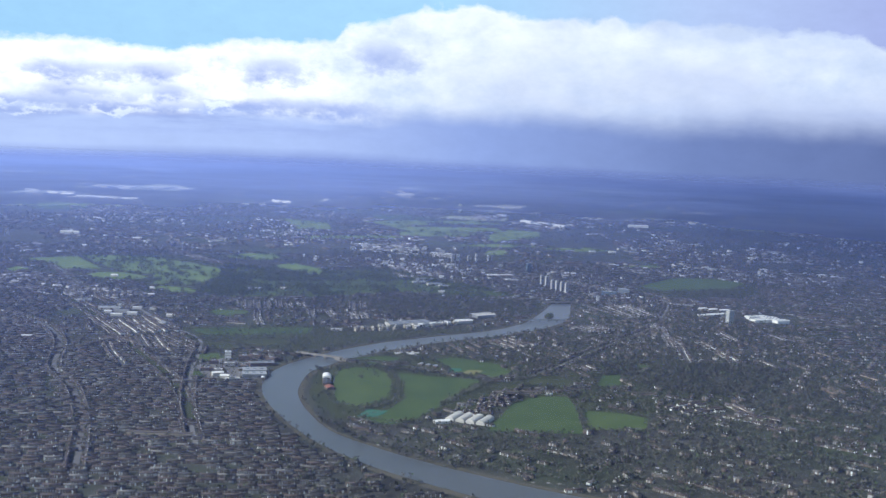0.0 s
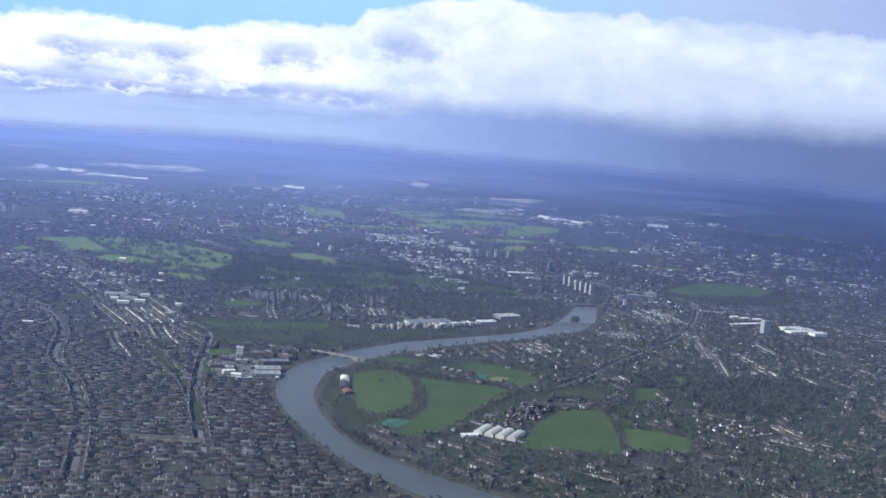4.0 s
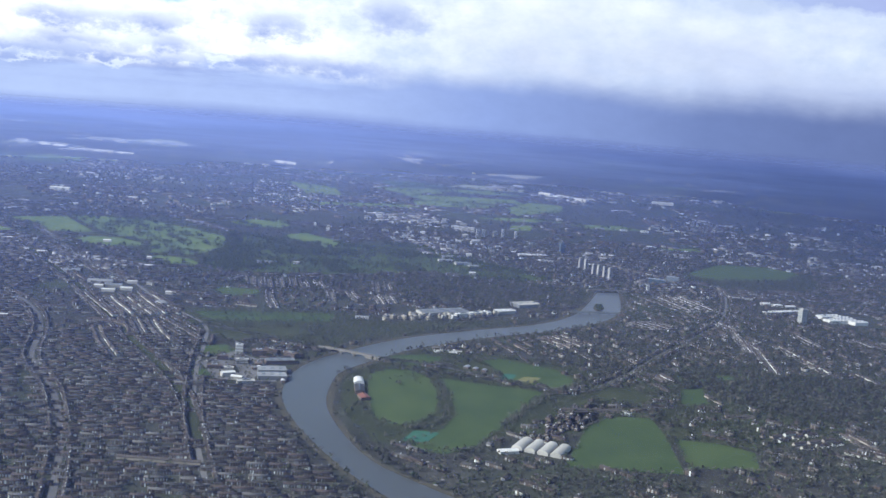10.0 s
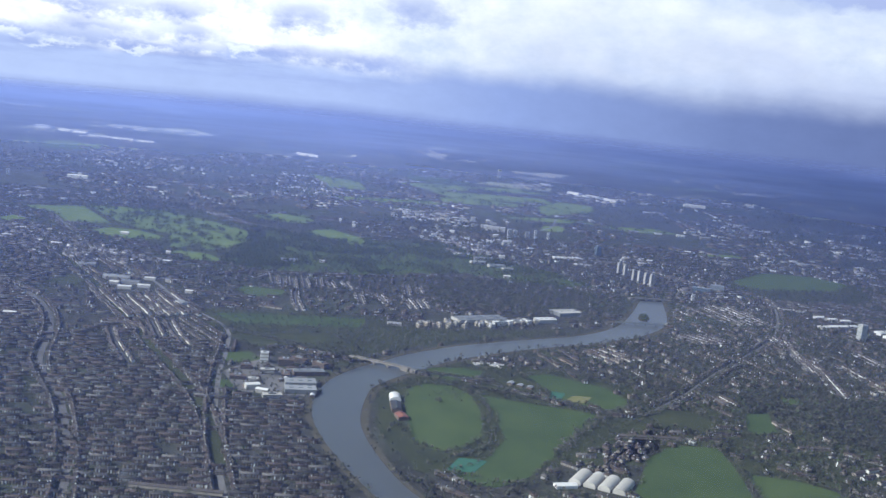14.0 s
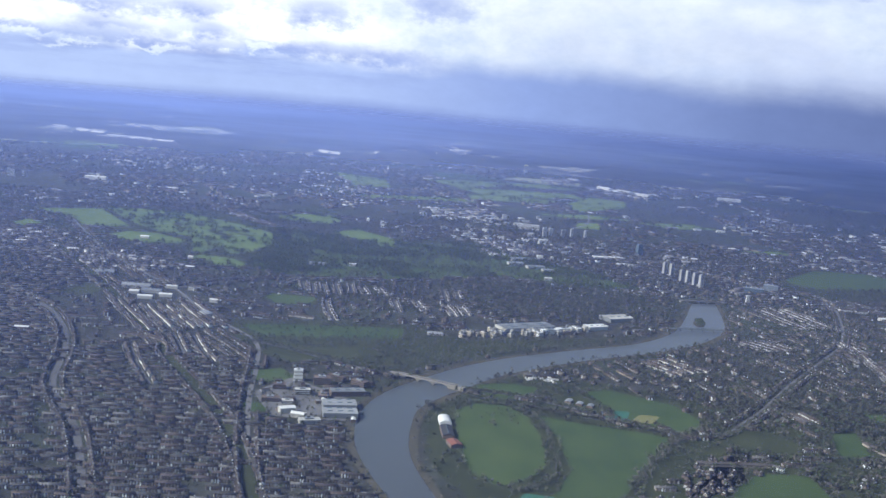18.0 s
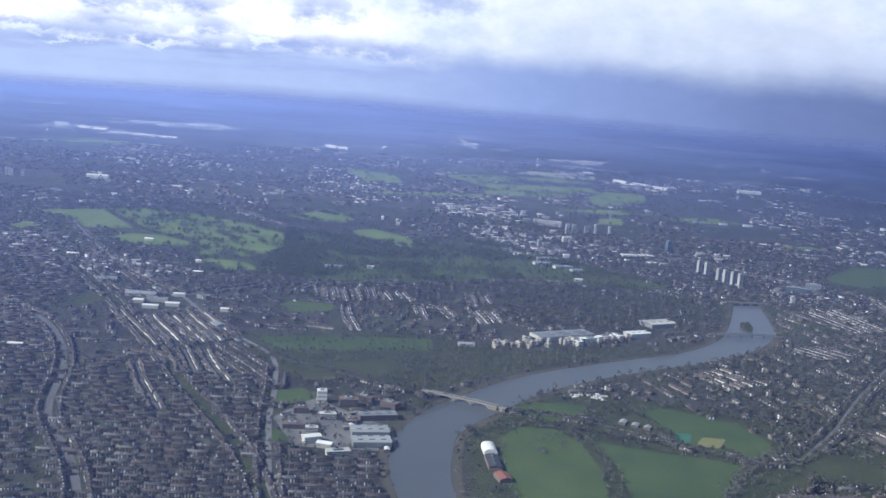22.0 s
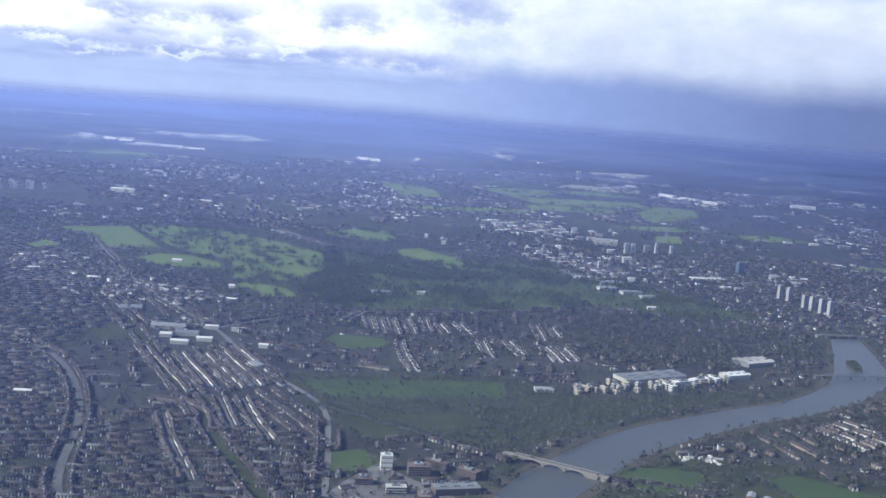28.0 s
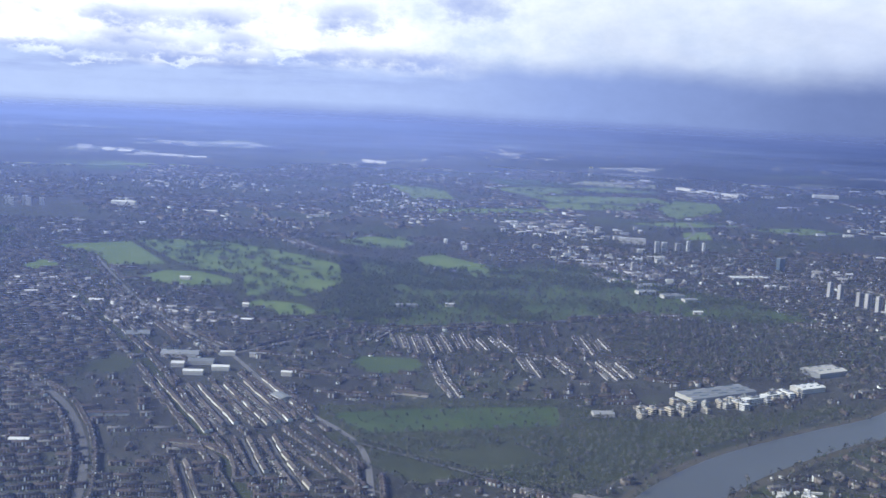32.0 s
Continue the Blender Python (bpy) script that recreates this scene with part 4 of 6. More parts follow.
# rough grass under the open land
for out, lab in (([(-185, 742), (-140, 722), (-100, 714), (-50, 772), (0, 812), (34, 846), (-5, 826), (-62, 800), (-105, 825), (-205, 795)], "rough grass and allotments by the river"), (WOOD, "lawns and glades of the botanic park"), ([(-108, 700), (-80, 670), (-78, 600), (-55, 545), (5, 570), (45, 585), (66, 650), (62, 712), (20, 730), (-40, 735), (-60, 712)], "rough grass round the sports fields"), ([(220, 1060), (340, 1080), (385, 1205), (300, 1255), (215, 1150)], "rough grass of the common"), ([(30, 590), (100, 570), (180, 600), (190, 700), (150, 730), (80, 690)], "rough grass and copses"), ([(-480, 1160), (-440, 1245), (-345, 1285), (-245, 1200), (-225, 1090), (-240, 960), (-290, 965), (-300, 1030), (-395, 1050)], "rough grass round the golf course")):
    sheet("rough_grass", out, 0.04, M["pitch" if out is WOOD else "rough"], lab, "grass", 0.03, 0.04, 9)

# ---- districts: outline, run of the rows, row gap, trees per row, seed ----
DISTRICTS = [
    ([(-300, 400), (-40, 400), (-45, 470), (-80, 525), (-112, 600), (-112, 650), (-165, 700), (-240, 745), (-265, 690), (-240, 610), (-190, 520)], 4, 6.4, 0.04),
    ([(-300, 400), (-190, 520), (-265, 700), (-320, 800), (-420, 850), (-520, 800), (-450, 500)], 14, 6.6, 0.06),
    ([(-300, 860), (-245, 750), (-165, 700), (-181, 752), (-262, 868)], -55, 7.0, 0.05),
    ([(-420, 1050), (-300, 860), (-262, 870), (-360, 1000)], -55, 7.4, 0.2),
    ([(-420, 1050), (-300, 860), (-320, 800), (-420, 850), (-620, 900), (-600, 1150), (-480, 1150)], 20, 6.8, 0.08),
    ([(-255, 880), (-236, 962), (-180, 950), (-150, 962), (-150, 895)], 97, 8.6, 0.42),
    ([(-150, 895), (-150, 962), (-105, 980), (-60, 1010), (-60, 930)], 93, 8.6, 0.42),
    ([(-60, 930), (-60, 1010), (-30, 1030), (60, 1010), (90, 945), (45, 905), (0, 915)], 84, 8.8, 0.5),
    ([(-255, 880), (-150, 895), (-60, 930), (0, 915), (-10, 880), (-65, 842), (-105, 825), (-205, 800)], -8, 8.2, 0.4),
    ([(15, 795), (110, 862), (135, 1000), (215, 1000), (330, 900), (300, 640), (190, 640), (100, 640), (55, 700), (-20, 735)], -68, 9.0, 0.38),
    ([(60, 620), (300, 640), (280, 440), (90, 440), (-20, 480), (-60, 545), (0, 570), (45, 575)], -35, 10.0, 0.5),
    ([(135, 1005), (60, 1040), (-10, 1130), (-60, 1230), (-40, 1330), (200, 1330), (230, 1160), (240, 1060), (215, 1000)], 30, 8.0, 0.2),
    ([(215, 1000), (330, 900), (560, 1000), (600, 1300), (380, 1260), (240, 1060)], -20, 8.6, 0.3),
    ([(-620, 390), (640, 390), (640, 1340), (-620, 1340)], 12, 9.0, 0.35),
]
OPEN = [(-185, 742), (-140, 722), (-95, 712), (-45, 772), (5, 812), (40, 850), (-5, 830), (-60, 815), (-105, 825), (-205, 795)]
PARKS = [OPEN, WOOD, [(-243, 970), (-236, 960), (-230, 1100), (-150, 1300), (-290, 1310), (-480, 1180)], [(-110, 705), (-60, 540), (5, 570), (60, 650), (20, 730), (-50, 720)], [(220, 1060), (340, 1100), (380, 1210), (300, 1250), (215, 1150)]]
CHART["done"] = np.zeros((CH, CW), bool)
for poly in PARKS:
    mark(("done",), poly, lambda x, y, q=poly: inside(q, x, y))
ROW_THINGS = []   # rows that become things of their own
LOOSE = []        # x, y, turn, template
TREE_AT = []
rng = np.random.RandomState(11)
for outline, angle, gap, gaps in DISTRICTS:
    p = np.array(outline, float)
    built = CHART["done"].copy()
    a = radians(angle)
    c, s = math.cos(a), math.sin(a)
    q = np.stack([p[:, 0] * c + p[:, 1] * s, -p[:, 0] * s + p[:, 1] * c], 1)
    v = q[:, 1].min()
    while v < q[:, 1].max():
        u = q[:, 0].min() + rng.rand() * 10
        while u < q[:, 0].max():
            n = rng.choice([4, 6, 8, 10] if gap < 7.2 else [1, 2, 2, 3, 4])
            run = 8.5 * n
            us = u + 4.25 + 8.5 * np.arange(n)
            bend = 2.2 * np.sin(us * 0.021 + v * 0.013)
            x, y = us * c - (v + bend) * s, us * s + (v + bend) * c
            ok = inside(p, x, y) & free(x, y) & ~built[np.clip(((y - CY) / CELL).astype(int), 0, CH - 1), np.clip(((x - CX) / CELL).astype(int), 0, CW - 1)] & (rng.rand(n) > gaps)
            turn = a + rng.randn() * 0.03
            if ok.all() and 2 <= n <= 4:
                ROW_THINGS.append((x.mean(), y.mean(), turn, n))
            else:
                for xx, yy, o in zip(x, y, ok):
                    if o:
                        k = 3 if gap < 7.2 else rng.randint(5)
                        LOOSE.append((xx + rng.randn() * 0.15, yy + rng.randn() * 0.15, turn + (rng.rand() < (0.0 if gap < 7.2 else 0.15)) * 1.57 + rng.randn() * 0.04, k))
            for _ in range(int(n * (1.8 if gap < 8 else 3.6))):
                tu, tv = u + rng.rand() * run, v + gap / 2 + rng.randn() * 0.9
                tx, ty = tu * c - tv * s, tu * s + tv * c
                TREE_AT.append((tx, ty))
            u += run + rng.choice([1.0, 2.5, 5.0])
        v += gap * (0.85 + 0.3 * rng.rand())
    mark(("done",), p, lambda x, y, q=p: inside(q, x, y))
# houses that line the main roads and the railway
for line in ROAD_LINES:
    d = np.gradient(line, axis=0)
    for i in range(len(line) - 1):
        run = np.linalg.norm(line[i + 1] - line[i])
        turn = math.atan2(*d[i][::-1])
        for side in (-1, 1):
            for t in np.arange(0, run, 5.8):
                q = line[i] + (line[i + 1] - line[i]) * t / run + np.array((-math.sin(turn), math.cos(turn))) * side * (3.9 + rng.rand() * 0.5)
                if rng.rand() < 0.8 and q[1] < 1340 and not inside(RIVER, q[0], q[1]) and not near_line(mid_river, q[0], q[1], 15) and not any(inside(o, q[0], q[1]) for o in (OPEN, WOOD, *SITES, *FIELDS)):
                    LOOSE.append((q[0], q[1], turn, 2))
# small houses in plots beside the sports fields
for x, y in np.random.RandomState(44).uniform((12, 562), (56, 630), (120, 2)):
    if inside([(14, 568), (30, 611), (45, 629), (55, 623), (42, 588), (33, 562)], x, y) and free(x, y):
        LOOSE.append((x, y, 1.15 + rng.randn() * 0.1, rng.choice([0, 0, 1])))
T = np.array(TREE_AT)
keep = free(T[:, 0], T[:, 1], True)
T = T[keep]


def scatter(outline, count, seed):
    r = np.random.RandomState(seed)
    p = np.asarray(outline, float)
    x, y = (r.uniform(p[:, i].min(), p[:, i].max(), count) for i in (0, 1))
    k = inside(p, x, y)
    return x[k], y[k]


def wood(name, x, y, seed, label, size=(0.8, 1.5), mat="tree", tree=TREES):
    r = np.random.RandomState(seed)
    ob = many(name, tree, x, y, r.uniform(*size, len(x)), r.rand(len(x)) * 6.283, [M[mat]], 0.0, None, seed, r.uniform(0.8, 1.3, len(x)))
    return tagged(ob, label, "trees", "", "stuff")


T = T[(np.random.RandomState(8).rand(len(T)) < 0.7) & (T[:, 1] > 440 + 0.3 * np.abs(T[:, 0] + 60))]
LIGHT = [tree_template(s, 8, 1.0, 1.9, 0.68) for s in range(20, 26)]
wood("garden_trees", T[:, 0], T[:, 1], 3, "bare brown and green trees between the house rows", (0.55, 1.25), "tree", LIGHT)
x, y = scatter(COPSE, 2600, 41)
k = free(x, y, True)
wood("copse", x[k], y[k], 42, "dense dark copse between suburb and fields", (1.0, 2.0))
x, y = scatter(WOOD, 26000, 4)
k = free(x, y, True)
clear = np.array([noise.noise((a * 0.02, b * 0.035, 0.3)) + 0.4 * noise.noise((a * 0.08, b * 0.08, 1.3)) for a, b in zip(x, y)]) > 0.05
k &= ~clear
for poly in GLADES:
    k &= ~(inside(poly, x, y) & (np.random.RandomState(len(poly)).rand(len(x)) < 0.75))
wood("park_wood", x[k], y[k], 5, "dense dark park woodland, partly in leaf", (1.0, 1.9), "wood")

# ---- rows of houses that stand as things of their own ----
def row_meshes(n, pale=False):
    L = 8.5 * n - 0.6
    walls = join(box(-L / 2, L / 2, -0.95, 0.95, 0, 1.2), *[box(-L / 2 + 1.1 + 2.125 * k, -L / 2 + 1.7 + 2.125 * k, 0.95, 1.9, 0, 0.85) for k in range(int(L / 2.125))])
    gables = ([(-L / 2, -0.95, 1.2), (-L / 2, 0.95, 1.2), (-L / 2, 0, 1.8), (L / 2, -0.95, 1.2), (L / 2, 0.95, 1.2), (L / 2, 0, 1.8)], [(0, 2, 1), (3, 4, 5)])
    walls = join(walls, gables)
    roof = join(gable(-L / 2, L / 2, -0.95, 0.95, 1.22, 1.9), *[box(-L / 2 + 1.0 + 2.125 * k, -L / 2 + 1.8 + 2.125 * k, 0.95, 2.0, 0.85, 1.0) for k in range(int(L / 2.125))])
    stacks = join(*[box(-L / 2 + 2.125 * k - 0.12, -L / 2 + 2.125 * k + 0.12, -0.3, 0.3, 1.65, 2.25) for k in range(1, int(L / 2.125))])
    return mesh_of("row_wall", *walls, M["wall_pale"] if pale else M["wall_row"]), mesh_of("row_roof", *roof, M["roof_row"]), mesh_of("row_chimneys", *stacks, M["brick"])


ROW_MESH = {n: row_meshes(n) for n in (2, 3, 4)}
PALE_MESH = {1: row_meshes(1, True)}
ROW_THINGS.sort(key=lambda r: (r[1] + 0.5 * abs(r[0] + 150)))
chosen = [r for r in ROW_THINGS if 500 < r[1] < 900]
chosen = chosen[:: max(1, len(chosen) // 45)][:46]
taken = set(chosen)
for x, y, turn, n in chosen:
    ob = new("terraced_row", ROW_MESH[n][0])
    ob.matrix_basis = pose(x, y, 0, 0, 0, math.degrees(turn))
    tagged(ob, "long terrace of brick and rendered houses under dark tiles", "terrace", "terraced rows")
    part("roof", ROW_MESH[n][1], ob)
    tagged(part("chimney_stacks", ROW_MESH[n][2], ob), kind="stuff")
for x, y, turn, n in ROW_THINGS:
    if (x, y, turn, n) not in taken:
        for k in range(n):
            d = (k - (n - 1) / 2) * 8.5
            LOOSE.append((x + d * math.cos(turn), y + d * math.sin(turn), turn, 3))
FAR_ROWS, stands = [], 0   # beyond a certain number the terraces are one mass
for line in sorted(STREET_LINES, key=lambda l: l[:, 1].mean()):
    ribbon("side_street", [tuple(p) for p in line[::3]] + [tuple(line[-1])], 1.5, 0.14, M["road"], "narrow asphalt residential street")
    for a, b in zip(line[:-1:2], line[2::2]):
        run = np.linalg.norm(b - a)
        turn = math.atan2(*(b - a)[::-1])
        cells = max(1, int(run / 9.3 + 0.5))
        for j in range(cells):
            for side in (-1, 1):
                p = a + (b - a) * (j + 0.5) / cells + np.array((-math.sin(turn), math.cos(turn))) * side * (2.3 + rng.rand() * 0.5)
                stands += 1
                if stands > 235:
                    FAR_ROWS.append((p[0], p[1], turn + (math.pi if side < 0 else 0)))
                    continue
                if rng.rand() < 0.3:
                    for d in (-3.0, 0.2, 3.2):
                        LOOSE.append((p[0] + d * math.cos(turn), p[1] + d * math.sin(turn), turn, rng.randint(2)))
                    continue
                ob = new("terraced_row", PALE_MESH[1][0])
                ob.matrix_basis = pose(p[0], p[1], 0, 0, 0, math.degrees(turn) + (180 if side < 0 else 0) + rng.randn() * 2)
                tagged(ob, "short terrace of cream rendered houses under dark tiles", "terrace", "cream terraces")
                part("roof", PALE_MESH[1][1], ob)
                tagged(part("chimney_stacks", PALE_MESH[1][2], ob), kind="stuff")
Q = np.array(FAR_ROWS)
tagged(many("terraces", HOUSES[3:4], Q[:, 0], Q[:, 1], np.full(len(Q), 0.94), Q[:, 2], [M["wall_town"], M["roof"]], 0, None, 29), "pale rendered terraces along suburban streets", "houses", "", "stuff")
H = np.array(LOOSE)
tagged(many("houses", HOUSES, H[:, 0], H[:, 1], np.full(len(H), 1.0), H[:, 2], [M["wall"], M["roof"]], 0, H[:, 3].astype(int), 7), "rows of small brick and white houses with dark roofs", "houses", "", "stuff")

# suburbs further off
r = np.random.RandomState(21)
FAR = [([(-1500, 1330), (-500, 1250), (-330, 1290), (-120, 1330), (-120, 1700), (-300, 2600), (-1900, 2600)], 15000), ([(-120, 1330), (650, 1300), (1100, 1700), (1500, 2600), (-300, 2600), (-120, 1700)], 15000), ([(-1000, 700), (-480, 800), (-600, 1150), (-500, 1260), (-1200, 1300)], 3500), ([(350, 700), (620, 1000), (650, 1300), (1000, 1500), (1000, 900), (500, 500)], 3000)]
fx, fy = [], []
for outline, count in FAR:
    a, b = scatter(outline, count, len(fx) + 31)
    dens = np.array([noise.noise((p * 0.007, q * 0.004, 1.7)) + 0.6 * noise.noise((p * 0.025, q * 0.018, 4.2)) for p, q in zip(a, b)])
    k = free(a, b) & (dens > 0.0)
    fx.append(a[k])
    fy.append(b[k])
fx, fy = np.concatenate(fx), np.concatenate(fy)
turn = np.round((np.array([noise.noise((p * 0.004, q * 0.004, 9.1)) for p, q in zip(fx, fy)]) * 3) * 2) / 2 + r.randn(len(fx)) * 0.05
tagged(many("far_houses", FAR_HOUSES, fx, fy, r.uniform(0.9, 1.7, len(fx)), turn, [M["wall"], M["roof"]], 0, None, 8), "distant suburb of pale and brick houses", "houses", "", "stuff")
tx, ty = [], []
for outline, count in FAR:
    a, b = scatter(outline, int(count * 1.6), len(tx) + 51)
    dens = np.array([noise.noise((p * 0.006, q * 0.012, 5.7)) for p, q in zip(a, b)])
    k = free(a, b, True) & (dens > -0.1)
    tx.append(a[k])
    ty.append(b[k])
tx, ty = np.concatenate(tx), np.concatenate(ty)
THIN = [tree_template(s, 6, 1.3, 1.8, 0.7) for s in range(40, 44)]
wood("far_trees", tx, ty, 9, "distant belts of dark trees between suburbs", (1.2, 2.6), "tree", THIN)

# the farthest towns, fields and tree belts
r = np.random.RandomState(33)
n_far = 9500
a, d = np.radians(r.uniform(-33, 33, n_far)), 2500 + 2050 * r.rand(n_far) ** 1.2
lx, ly = -60 + d * np.sin(a), 180 + d * np.cos(a)
dens = np.array([noise.noise((p * 0.003, q * 0.0022, 11.0)) + 0.7 * noise.noise((p * 0.012, q * 0.008, 2.0)) for p, q in zip(lx, ly)])
k = dens > 0.05
tagged(many("far_town", FAR_HOUSES, lx[k], ly[k], r.uniform(2.2, 7.0, k.sum()), r.choice([0.1, 0.2, 1.6], k.sum()), [M["wall"], M["roof"]], 0, None, 17, r.uniform(0.5, 0.8, k.sum())), "far towns as pale specks near the horizon", "houses", "", "stuff")
k = (dens > 0.22) & (d < 3700) & (lx < 300) & (r.rand(len(dens)) < 0.5)
tagged(many("far_depots", FAR_HOUSES, lx[k] + 9, ly[k] + 7, r.uniform(1.6, 5.0, k.sum()), r.choice([0.1, 0.2, -0.3], k.sum()), [M["white"], M["pale"]], 0, None, 27, r.uniform(0.35, 0.6, k.sum())), "far pale depots and estates near the horizon", "buildings", "", "stuff")
k = (dens < 0.0) & (dens > -0.35)
tagged(many("far_belts", THIN, lx[k], ly[k], r.uniform(4.0, 9.0, k.sum()), r.rand(k.sum()) * 6.283, [M["tree"]], 0.0, None, 18, r.uniform(0.25, 0.4, k.sum())), "dark tree belts near the horizon", "trees", "", "stuff")
for i in range(64):
    a, d = radians(r.uniform(-30, 30)), 1900 + 2300 * r.rand()
    x, y, w, h = -60 + d * math.sin(a), 180 + d * math.cos(a), r.uniform(40, 120), r.uniform(25, 70)
    t = r.uniform(-0.4, 0.4)
    ring = [(x + u * w * math.cos(t) - v * h * math.sin(t), y + u * w * math.sin(t) + v * h * math.cos(t)) for u, v in ((-1, -0.8), (0.2, -1), (1, -0.6), (0.9, 0.8), (0, 1), (-0.8, 0.7))]
    sheet("meadow", ring, 0.2 + 0.01 * i, M[("meadow", "rough", "grass", "runway")[i % 4]], "far field between towns", "field", 0.1, 0.06, i)

# town centres and estates whose pale fronts catch the sun
TOWNS = [
    ([(-719, 1958), (-684, 2093), (-536, 1906), (-498, 1741), (-543, 1718), (-595, 1671)], 110, 0.9, 1.7),
    ([(-358, 1933), (-260, 1924), (-185, 1630), (-172, 1486), (-234, 1465), (-300, 1515)], 260, 0.7, 1.2),
    ([(-363, 1533), (-325, 1530), (-310, 1452), (-335, 1441)], 24, 0.8, 1.4),
    ([(-63, 1243), (-28, 1246), (4, 1187), (-36, 1134), (-57, 1149)], 130, 0.6, 1.3),
    ([(-123, 1509), (-65, 1546), (-36, 1503), (-44, 1405), (-97, 1380)], 70, 1.0, 2.4),
    ([(-196, 3214), (-62, 3332), (-68, 2735), (-162, 2678)], 64, 2.0, 4.4),
    ([(66, 2258), (135, 2266), (112, 2128), (68, 2119)], 44, 1.8, 4.2),
    ([(142, 2110), (227, 2045), (213, 1957), (139, 1990)], 54, 1.5, 3.4),
    ([(85, 2581), (211, 2653), (182, 2502), (87, 2506)], 24, 1.6, 3.8),
    ([(-995, 2395), (-871, 2397), (-844, 2323), (-946, 2294)], 16, 2, 4),
    ([(-825, 2304), (-755, 2381), (-732, 2309), (-783, 2219)], 8, 2, 4),
    ([(-967, 2816), (-884, 2880), (-820, 2673), (-883, 2573)], 40, 2.0, 4.5),
    ([(-461, 1040), (-418, 1053), (-329, 979), (-257, 940), (-292, 920), (-350, 912), (-418, 952)], 300, 0.5, 0.95),
    ([(-301, 2091), (-220, 2124), (-222, 2029), (-287, 1986)], 16, 1.2, 2.4),
    ([(246, 1819), (404, 2108), (275, 1747)], 24, 1.2, 2.4),
    ([(-367, 1375), (-295, 1234), (-297, 1218), (-360, 1336)], 40, 0.6, 1.1),
    ([(-205, 1165), (-164, 1161), (-161, 1133), (-200, 1145)], 26, 0.6, 1.1),
    ([(-572, 1274), (-569, 1351), (-441, 1338), (-431, 1308), (-491, 1227), (-551, 1230)], 50, 0.8, 1.5),
    ([(-335, 2557), (-263, 2634), (-245, 2424), (-312, 2359)], 16, 1.2, 2.6),
    ([(364, 1794), (480, 1740), (439, 1587), (342, 1591)], 60, 0.9, 2.0),
    ([(519, 1708), (582, 1643), (502, 1458), (441, 1471)], 50, 0.9, 2.0),
    ([(205, 1322), (391, 1354), (538, 1343), (475, 1216), (289, 1235)], 170, 0.7, 1.4),
    ([(66, 1217), (147, 1272), (177, 1226), (76, 1144)], 50, 0.8, 1.6),
    ([(156, 1078), (195, 1089), (194, 1048), (158, 1046)], 16, 0.7, 1.4),
    ([(736, 2581), (830, 2357), (736, 2154), (673, 2358)], 40, 1.2, 2.6),
]
px, py, ps = [], [], []
for i, (outline, count, small, large) in enumerate(TOWNS):
    a, b = scatter(outline, count * 3, 300 + i)
    a, b = a[:count], b[:count]
    k = free(a, b, True)
    px.append(a[k])
    py.append(b[k])
    ps.append(np.random.RandomState(400 + i).uniform(small, large, k.sum()))
px, py, ps = np.concatenate(px), np.concatenate(py), np.concatenate(ps)
r = np.random.RandomState(55)
k = (ps < 1.8) | (py < 2450)
near, estate = np.flatnonzero(k), np.flatnonzero(~k)
spin = r.choice([0.15, 0.3, 1.7, -0.5], len(px))
tagged(many("town_houses", FAR_HOUSES, px[near], py[near], ps[near], spin[near], [M["wall_town"], M["roof_town"]], 0, None, 28, np.clip(1.2 / ps[near], 0.5, 1.4)), "pale town houses and offices catching the sun", "houses", "", "stuff")
tagged(many("far_estates", FAR_HOUSES, px[estate], py[estate], ps[estate], spin[estate], [M["white"], M["pale"]], 0, None, 29, np.clip(2.6 / ps[estate], 0.5, 1.0)), "far white offices and depots catching the sun", "buildings", "", "stuff")

# trees of open land, streets and gardens
r = np.random.RandomState(6)
ox, oy = r.uniform(-620, 640, 46000), r.uniform(385, 1340, 46000)
thick = np.array([noise.noise((a * 0.012, b * 0.012, 7.7)) + 0.6 * noise.noise((a * 0.05, b * 0.05, 3.1)) for a, b in zip(ox, oy)])
leafy = inside([(15, 795), (110, 862), (215, 1000), (330, 900), (300, 640), (280, 440), (90, 440), (-20, 480), (45, 575), (55, 700)], ox, oy)
k = free(ox, oy, True) & (thick + 0.55 * leafy + 0.42 * (oy > 880) + 0.3 * ((oy > 815) & (oy < 1010) & (ox > -240) & (ox < 60)) - 0.35 * ((ox < -110) & (oy < 800)) - 0.25 * inside(OPEN, ox, oy) > 0.05)
wood("street_trees", ox[k], oy[k], 16, "bare street and garden trees over the whole suburb", (0.8, 1.8))

lx3, ly3 = scatter([(15, 795), (110, 862), (215, 1000), (330, 900), (300, 640), (280, 440), (90, 440), (-20, 480), (45, 575), (55, 700)], 9000, 83)
k = free(lx3, ly3, True)
a, b = scatter([(-60, 880), (-60, 1005), (-20, 1022), (40, 1012), (95, 1000), (75, 905), (20, 880), (-10, 878)], 3600, 85)
lx3, ly3 = np.concatenate([lx3[k], a[free(a, b, True)]]), np.concatenate([ly3[k], b[free(a, b, True)]])
wood("leafy_trees", lx3, ly3, 84, "bare garden trees over the leafy riverside suburb", (0.9, 1.7), "tree", LIGHT)

